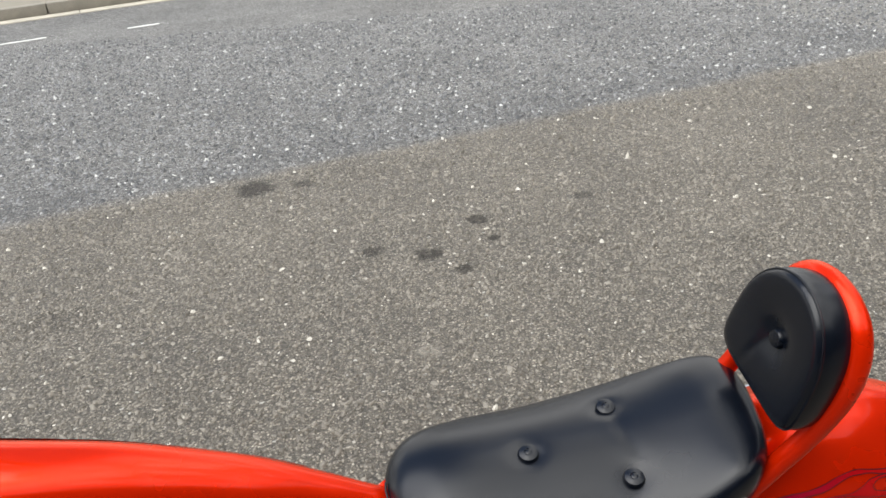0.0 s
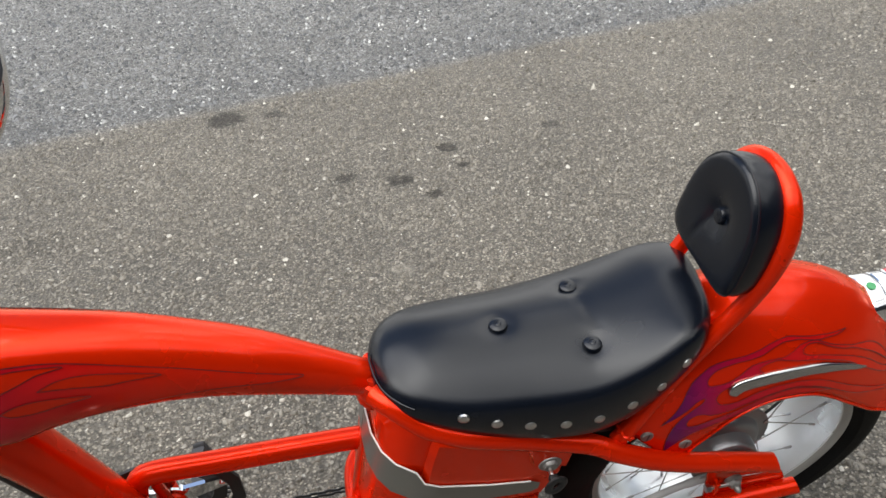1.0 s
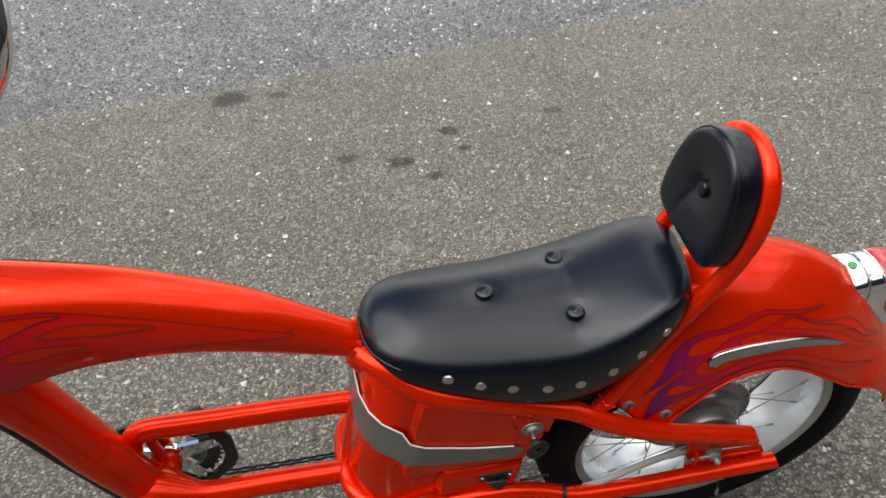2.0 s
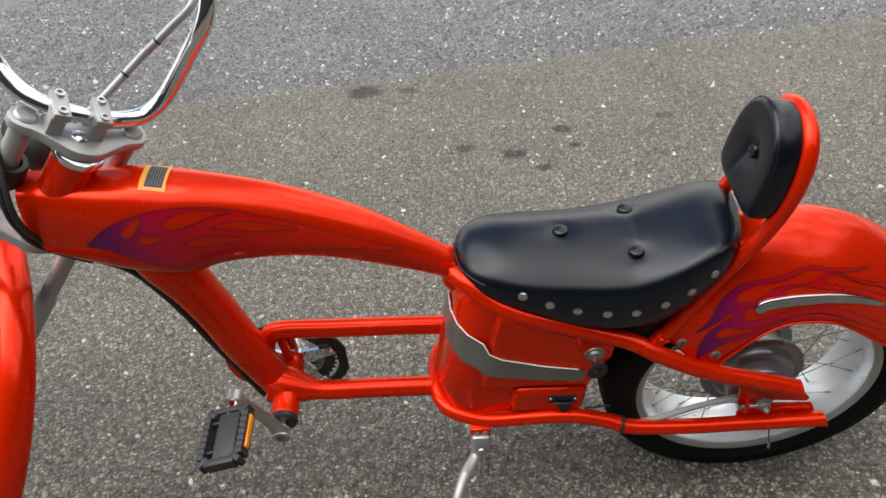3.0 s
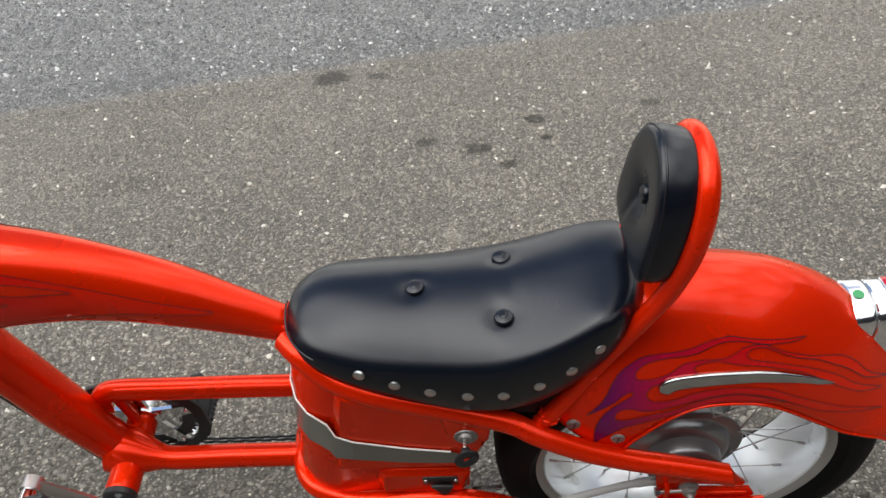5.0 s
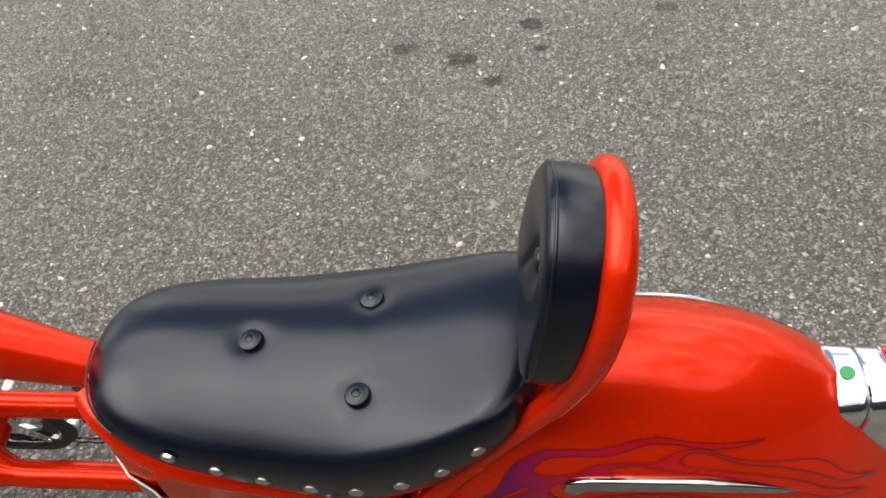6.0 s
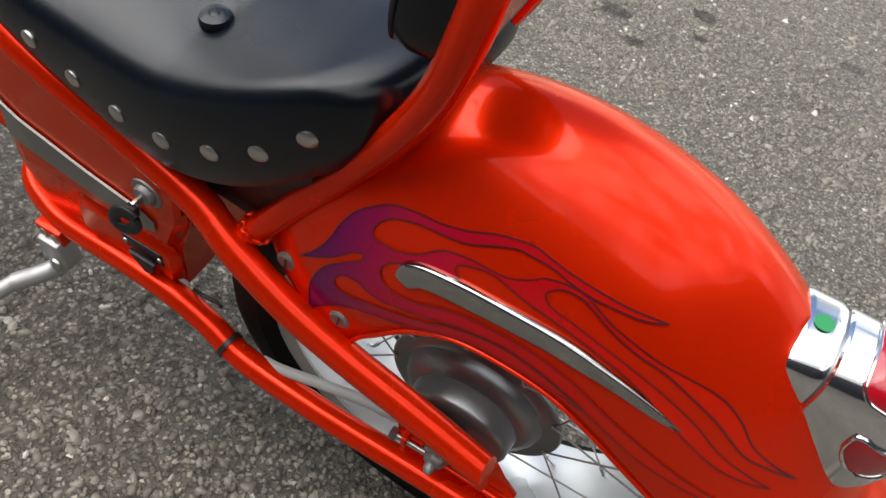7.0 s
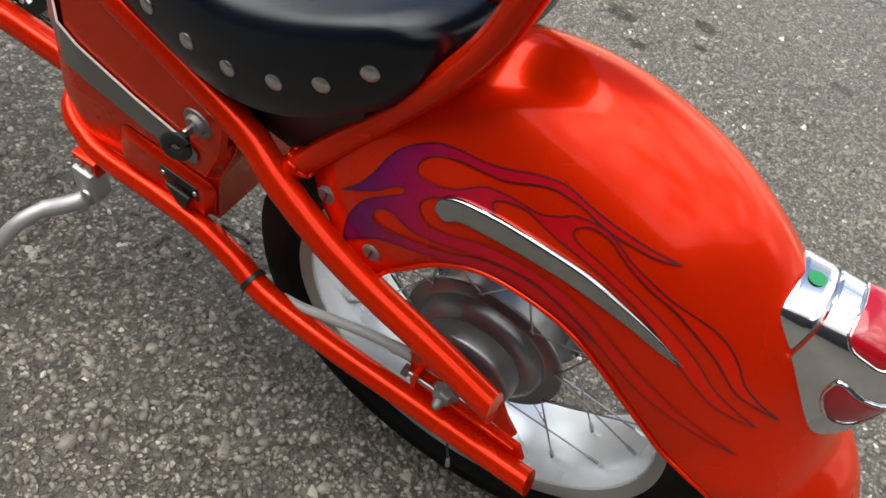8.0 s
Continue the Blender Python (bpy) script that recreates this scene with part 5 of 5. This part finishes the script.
rows = [[guard.verts.new(BB + Vector((x, RY + d, z))) for x, z in line] for line, d in ((edge_in, -0.013), (edge_out, -0.011), (edge_out, -0.006), (edge_in, -0.006))]
for a, b in zip(rows, rows[1:] + rows[:1]):
    for k in range(16):
        guard.faces.new((a[k], a[(k + 1) % 16], b[(k + 1) % 16], b[k]))
part("chain_guard", guard, plastic, crank, "black eight-sided chain guard ring")
part("guard_cover", prism([(-0.634, 0.312), (-0.644, 0.280), (-0.643, 0.248), (-0.632, 0.216), (-0.615, 0.202), (-0.590, 0.215), (-0.570, 0.265), (-0.575, 0.335), (-0.608, 0.338)], 0.046, 0.054, 0.003), paint, crank)
chain = new("chain")
chain.parent = bike
tagged(chain, "oily black roller chain")
bm = bmesh.new()
loop = []
for a in np.linspace(math.pi / 2 + 0.06, 1.5 * math.pi - 0.06, 24):
    loop.append((BB.x + 0.087 * math.cos(a), BB.z + 0.087 * math.sin(a)))
for a in np.linspace(-math.pi / 2, math.pi / 2, 16):
    loop.append((AX.x + 0.040 * math.cos(a), AX.z + 0.040 * math.sin(a)))
loop.append(loop[0])
# the lower run hangs slack
low_a, low_b = loop[23], loop[24]
slack = [(low_a[0] + (low_b[0] - low_a[0]) * f, low_a[1] + (low_b[1] - low_a[1]) * f - 0.14 * f * (1 - f)) for f in np.linspace(0.05, 0.95, 19)]
loop = loop[:24] + slack + loop[24:]
dist = [0.0]
for a, b in zip(loop, loop[1:]):
    dist.append(dist[-1] + math.hypot(b[0] - a[0], b[1] - a[1]))
count = int(dist[-1] / 0.0127)
for k in range(count):
    d0, d1 = dist[-1] * k / count, dist[-1] * (k + 1) / count
    x0, z0 = np.interp(d0, dist, [p[0] for p in loop]), np.interp(d0, dist, [p[1] for p in loop])
    x1, z1 = np.interp(d1, dist, [p[0] for p in loop]), np.interp(d1, dist, [p[1] for p in loop])
    w = 0.0035 if k % 2 else 0.0022
    for s in (-1, 1):
        box(bm, ((x0 + x1) / 2, RY + s * w, (z0 + z1) / 2), (0.015, 0.001, 0.0075), Matrix.Rotation(-math.atan2(z1 - z0, x1 - x0), 3, "Y"))
tagged(part("links", bm, cable_black, chain, weld=False), kind="stuff")

# ---- steering: head, triple clamp, fork, front wheel, bars, turned hard to the right ----
RAKE = radians(38.5)
UP = Vector((math.sin(RAKE), 0, math.cos(RAKE)))
STEER = radians(64.5)
FWD0 = Vector((-math.cos(RAKE), 0, math.sin(RAKE)))
RIGHT = Vector((0, 1, 0)) * math.cos(STEER) - FWD0 * math.sin(STEER)
FWD = FWD0 * math.cos(STEER) + Vector((0, 1, 0)) * math.sin(STEER)
HEAD = Vector((-0.713, 0, 0.808))
STEM = Vector((-0.700, 0, 0.806))


def st(r, f, u):
    """A place by the turned steering: to its right, ahead, up its axis from the top of the head tube."""
    return HEAD + RIGHT * r + FWD * f + UP * u


def bar_at(r, f, u):
    """The same for the handlebar, from the foot of its own clamps."""
    return STEM + RIGHT * r + FWD * f + UP * u


part("head_tube", lathe([(-0.15, 0.0), (-0.15, 0.032), (-0.14, 0.034), (0.0, 0.032), (0.018, 0.030), (0.018, 0.0)], HEAD, UP, 32), paint, frame_part)
steer = new("steering")
steer.parent = bike
tagged(steer, "turned fork with chrome triple clamps and tall chrome handlebar")
for u in (0.022, -0.156):
    part("head_cup", lathe([(-0.006, 0.02), (-0.006, 0.033), (0.0, 0.0355), (0.007, 0.034), (0.010, 0.028), (0.010, 0.02)], st(0, 0, u), UP, 36, True), chrome, steer, "chrome head cup")
turn = Matrix((RIGHT, FWD, UP)).transposed()


def plate(u, thick):
    bm = bmesh.new()
    pts = spline([(-0.082, 0.046), (-0.092, 0.028), (-0.084, 0.010), (-0.060, 0.002), (-0.036, -0.014), (-0.014, -0.027), (0.014, -0.027), (0.036, -0.014), (0.060, 0.002), (0.084, 0.010), (0.092, 0.028), (0.082, 0.046), (0.050, 0.040), (0.0, 0.036), (-0.050, 0.040), (-0.082, 0.046)], 4)[:-1]
    f = bm.faces.new([bm.verts.new(st(a, b, u)) for a, b in pts])
    g = bmesh.ops.extrude_face_region(bm, geom=[f])
    bmesh.ops.translate(bm, vec=UP * thick, verts=[v for v in g["geom"] if isinstance(v, bmesh.types.BMVert)])
    bmesh.ops.recalc_face_normals(bm, faces=bm.faces)
    rim = [e for e in bm.edges if e.calc_face_angle(0) > 0.8]
    bmesh.ops.bevel(bm, geom=rim, offset=0.003, segments=2, profile=0.5, affect="EDGES")
    return bm


part("upper_clamp", plate(0.032, 0.016), alu, steer, "polished upper triple clamp")
part("lower_clamp", plate(-0.182, 0.018), alu, steer, "polished lower triple clamp")
bm = bmesh.new()
bolt_head(bm, st(-0.006, 0.002, 0.048), UP, 0.012, 0.006, 6)
part("stem_bolt", bm, chrome, steer)
L = 0.66
for s in (-1, 1):
    part("leg", lathe([(-L, 0), (-L, 0.018), (-L + 0.28, 0.018), (-L + 0.285, 0.0145), (0.02, 0.0145), (0.036, 0.0145), (0.040, 0.010), (0.040, 0)], st(s * 0.070, 0.028, 0), UP, 24), alu, steer, "silver fork leg")
    part("leg_cap", lathe([(0.040, 0.0), (0.040, 0.0150), (0.050, 0.0150), (0.053, 0.012), (0.053, 0)], st(s * 0.070, 0.028, 0), UP, 24), alu, steer)
    part("clamp_post", box(bmesh.new(), st(-0.0135 + s * 0.0265, 0.016, 0.062), (0.021, 0.034, 0.036), turn, 0.002), alu, steer, "handlebar riser")
    cap = part("clamp_cap", box(bmesh.new(), st(-0.0135 + s * 0.0265, 0.016, 0.086), (0.0225, 0.048, 0.013), turn, 0.0025), alu, steer)
    for f in (0.000, 0.032):
        bm = lathe([(0, 0.0065), (0.004, 0.0065), (0.004, 0.004), (0.001, 0.004), (0.001, 0)], st(-0.0135 + s * 0.0265, f, 0.0925), UP, 16)
        part("screw", bm, steel, cap)
    if s > 0:
        rows = [(0.0, 0.022, 0.064), (0.032, 0.034, 0.059), (0.067, 0.044, 0.065), (0.087, 0.053, 0.088), (0.095, 0.060, 0.122), (0.097, 0.064, 0.173), (0.093, 0.067, 0.252), (0.081, 0.072, 0.304), (0.072, 0.077, 0.351),
                (0.068, 0.100, 0.42), (0.070, 0.150, 0.52), (0.078, 0.210, 0.62), (0.095, 0.250, 0.68), (0.125, 0.262, 0.715), (0.165, 0.255, 0.735)]
    else:
        rows = [(0.0, 0.022, 0.064), (0.035, 0.026, 0.066), (0.070, 0.042, 0.061), (0.096, 0.065, 0.062), (0.117, 0.091, 0.074), (0.131, 0.120, 0.108), (0.137, 0.138, 0.149), (0.138, 0.146, 0.201), (0.134, 0.152, 0.279),
                (0.128, 0.170, 0.376), (0.126, 0.205, 0.48), (0.130, 0.250, 0.60), (0.145, 0.280, 0.67), (0.172, 0.290, 0.71), (0.212, 0.282, 0.73)]
    path = [bar_at(s * a, b, c) for a, b, c in rows]
    if s > 0:
        path = path[:7] + [path[6] + Vector((0.030, 0.20, 0.30)) * k for k in (0.25, 0.55, 0.95, 1.4, 1.9)]
    part("bar", tube(path, 0.0125, 6, 16), chrome, steer, "chrome bar half")
    reach = [path[-1] + (path[-1] - path[-2]).normalized() * 0.045 * k for k in range(4)]
    part("grip", tube(reach, 0.017, 6, 16), plastic, steer, "black grip")
    part("lever", tube([q + FWD * 0.035 for q in reach], 0.006, 6, 10), chrome, steer, "brake lever")
    clip_at = path[7] if s > 0 else path[8]
    part("band", lathe([(-0.006, 0.0127), (0.006, 0.0127), (0.006, 0.0142), (-0.006, 0.0142)], clip_at, clip_at - path[6 if s > 0 else 7], 20, True), cable_black, steer, "black cable clip")
part("headlamp", lathe([(-0.05, 0), (-0.045, 0.020), (-0.02, 0.040), (0.02, 0.050), (0.03, 0.052), (0.03, 0.046), (0.024, 0)], st(0, 0.125, -0.10), FWD, 36), plastic, steer, "black round headlamp")
CABLE = [(-0.685, 0.03, 0.863), (-0.653, 0.05, 0.883), (-0.627, 0.07, 0.9), (-0.601, 0.085, 0.918), (-0.576, 0.092, 0.935), (-0.553, 0.1, 0.951), (-0.524, 0.108, 0.972), (-0.510, 0.128, 0.994), (-0.508, 0.158, 1.040), (-0.499, 0.219, 1.130)]
part("cable", tube(CABLE, 0.0056, 6, 10), alu, steer, "grey cable sleeve tied to the handlebar")
for k in (2, 4):
    way = Vector(CABLE[k + 1]) - Vector(CABLE[k - 1])
    part("tie", lathe([(-0.0015, 0.0057), (0.0015, 0.0057), (0.0015, 0.0066), (-0.0015, 0.0066)], CABLE[k], way, 14, True), cable_black, steer)
FW = st(0, 0.030, -L)
fr = [(-0.055, 0), (-0.055, 0.006), (-0.045, 0.006), (-0.045, 0.030), (-0.038, 0.032), (-0.036, 0.018), (0.036, 0.018), (0.038, 0.032), (0.045, 0.030), (0.045, 0.006), (0.055, 0.006), (0.055, 0)]
FRONT_R = (0.97060 * FW.z + 0.24070 * FW.y) / math.sqrt(1 - (0.97060 * RIGHT.z + 0.24070 * RIGHT.y) ** 2) - 0.004
wheel("front_wheel", FW, RIGHT, FRONT_R, FRONT_R - 0.05, 0.026, "narrow spoked front wheel", 36, fr, 0.029, 0.040)
bm = bmesh.new()
rows = []
for a in np.linspace(radians(-12), radians(150), 40):
    d = (FWD * -math.cos(a) + UP * math.sin(a))
    rows.append([bm.verts.new(FW + d * (FRONT_R + 0.012 + 0.022 * math.cos(b)) + RIGHT * 0.028 * math.sin(b)) for b in np.linspace(-1.6, 1.6, 15)])
for a, b in zip(rows, rows[1:]):
    for k in range(14):
        bm.faces.new((a[k], a[k + 1], b[k + 1], b[k]))
part("front_fender", bm, paint, bike, "narrow orange front fender").modifiers.new("thickness", "SOLIDIFY").thickness = 0.002
for k, off in enumerate((0.0, 0.009)):
    part("head_cable", tube([(-0.800 - off, -0.010, 0.850), (-0.795 - off, -0.048, 0.800), (-0.792 - off, -0.062, 0.770), (-0.795 - off, -0.055, 0.738), (-0.795 - off, -0.040, 0.702 - off), (-0.783, -0.022, 0.660 - off), (-0.750, -0.014, 0.634 - off)], 0.0048 - 0.001 * k, 8, 10), cable_black, frame_part, "black cable sleeve")
part("leg_clamp", lathe([(-0.020, 0.0185), (-0.020, 0.025), (-0.014, 0.028), (0.014, 0.028), (0.020, 0.025), (0.020, 0.0185)], st(-0.070, 0.028, -0.060), UP, 28, True), plastic, steer, "black plastic clamp on the fork leg")
part("loom", tube([(-0.785, -0.018, 0.655), (-0.738, -0.012, 0.624), (-0.700, -0.012, 0.598), (-0.670, -0.014, 0.548), (-0.648, -0.014, 0.493), (-0.627, -0.012, 0.420), (-0.599, -0.010, 0.333), (-0.569, -0.008, 0.238)], 0.0055, 8, 10), cable_black, frame_part, "black cable loom under the down tube")

# ---- warning sticker and flames on the top tube ----
h_t = [(q[0], tank_squash(q[0]) * q[3]) for q in TANK]


def on_tank(x, z, lift=0.0, side=-1):
    c, r, half, power = table(x, zc_t), table(x, r_t), table(x, h_t), tank_power(x)
    k = min(max((z - c) / r, -0.985), 0.985)
    out = (1 - abs(k) ** power) ** (1 / power)
    return Vector((x, side * (half * out + lift * math.sqrt(1 - k * k)), c + r * k + lift * k))


def tank_top(x, y, lift):
    c, r, half, power = table(x, zc_t), table(x, r_t), table(x, h_t), tank_power(x)
    return Vector((x, y, c + r * max(0.0, 1 - abs(y / half) ** power) ** (1 / power) + lift))


def top_patch(name, x0, x1, y0, y1, lift, mat, parent, label="", skew=0.0):
    bm = bmesh.new()
    rows = [[bm.verts.new(tank_top(x + skew * y, y, lift)) for y in np.linspace(y0, y1, 13)] for x in np.linspace(x0, x1, 7)]
    for a, b in zip(rows, rows[1:]):
        for k in range(12):
            bm.faces.new((a[k], a[k + 1], b[k + 1], b[k]))
    return part(name, bm, mat, parent, label)


stick = top_patch("warning_sticker", -0.627, -0.591, -0.028, 0.027, 0.0016, yellow_foil, frame_part, "yellow warning sticker with a dark text block")
top_patch("text_block", -0.6195, -0.5955, -0.0225, 0.0235, 0.0021, ink, stick)
for k in range(6):
    x = -0.6182 + 0.0038 * k
    top_patch("text_bar", x, x + 0.0011, -0.0205, 0.0215, 0.0026, pale_ink, stick)
TANK_FLAME = [(-0.724, 0.693), (-0.703, 0.712), (-0.678, 0.730), (-0.650, 0.742), (-0.615, 0.749), (-0.580, 0.749), (-0.545, 0.744), (-0.512, 0.737), (-0.465, 0.721), (-0.401, 0.694), (-0.337, 0.663), (-0.298, 0.643), (-0.268, 0.626),
              (-0.307, 0.635), (-0.351, 0.646), (-0.396, 0.651), (-0.449, 0.652), (-0.503, 0.646), (-0.554, 0.634), (-0.600, 0.637), (-0.644, 0.658), (-0.686, 0.682)]
TANK_GAPS = [[(-0.664, 0.714), (-0.656, 0.727), (-0.640, 0.738), (-0.626, 0.743), (-0.634, 0.731), (-0.646, 0.715), (-0.657, 0.710)],
             [(-0.642, 0.706), (-0.634, 0.712), (-0.618, 0.713), (-0.605, 0.708), (-0.617, 0.700), (-0.635, 0.698)],
             [(-0.600, 0.730), (-0.586, 0.739), (-0.558, 0.742), (-0.505, 0.732), (-0.530, 0.731), (-0.553, 0.725), (-0.576, 0.720), (-0.595, 0.722)],
             [(-0.536, 0.712), (-0.514, 0.719), (-0.486, 0.717), (-0.452, 0.707), (-0.415, 0.692), (-0.449, 0.696), (-0.472, 0.698), (-0.505, 0.706)],
             [(-0.578, 0.694), (-0.561, 0.699), (-0.533, 0.698), (-0.490, 0.688), (-0.520, 0.684), (-0.547, 0.681), (-0.570, 0.685)]]
tank_mat = flame_paint("tank_flame_paint", -0.73, -0.42)
for s in (-1, 1):
    put = lambda x, z, lift, s=s: on_tank(x, z, lift, s)
    o = decal("flame", TANK_FLAME, put, tank_mat, frame_part, 0.0012, "airbrushed flame fading from violet to red")
    pinline("outline", TANK_FLAME, put, outline_ink, o, 0.0017)
    for shape in TANK_GAPS:
        o = decal("flame_gap", shape, put, paint, frame_part, 0.0018)
        pinline("outline", shape, put, outline_ink, o, 0.0022)
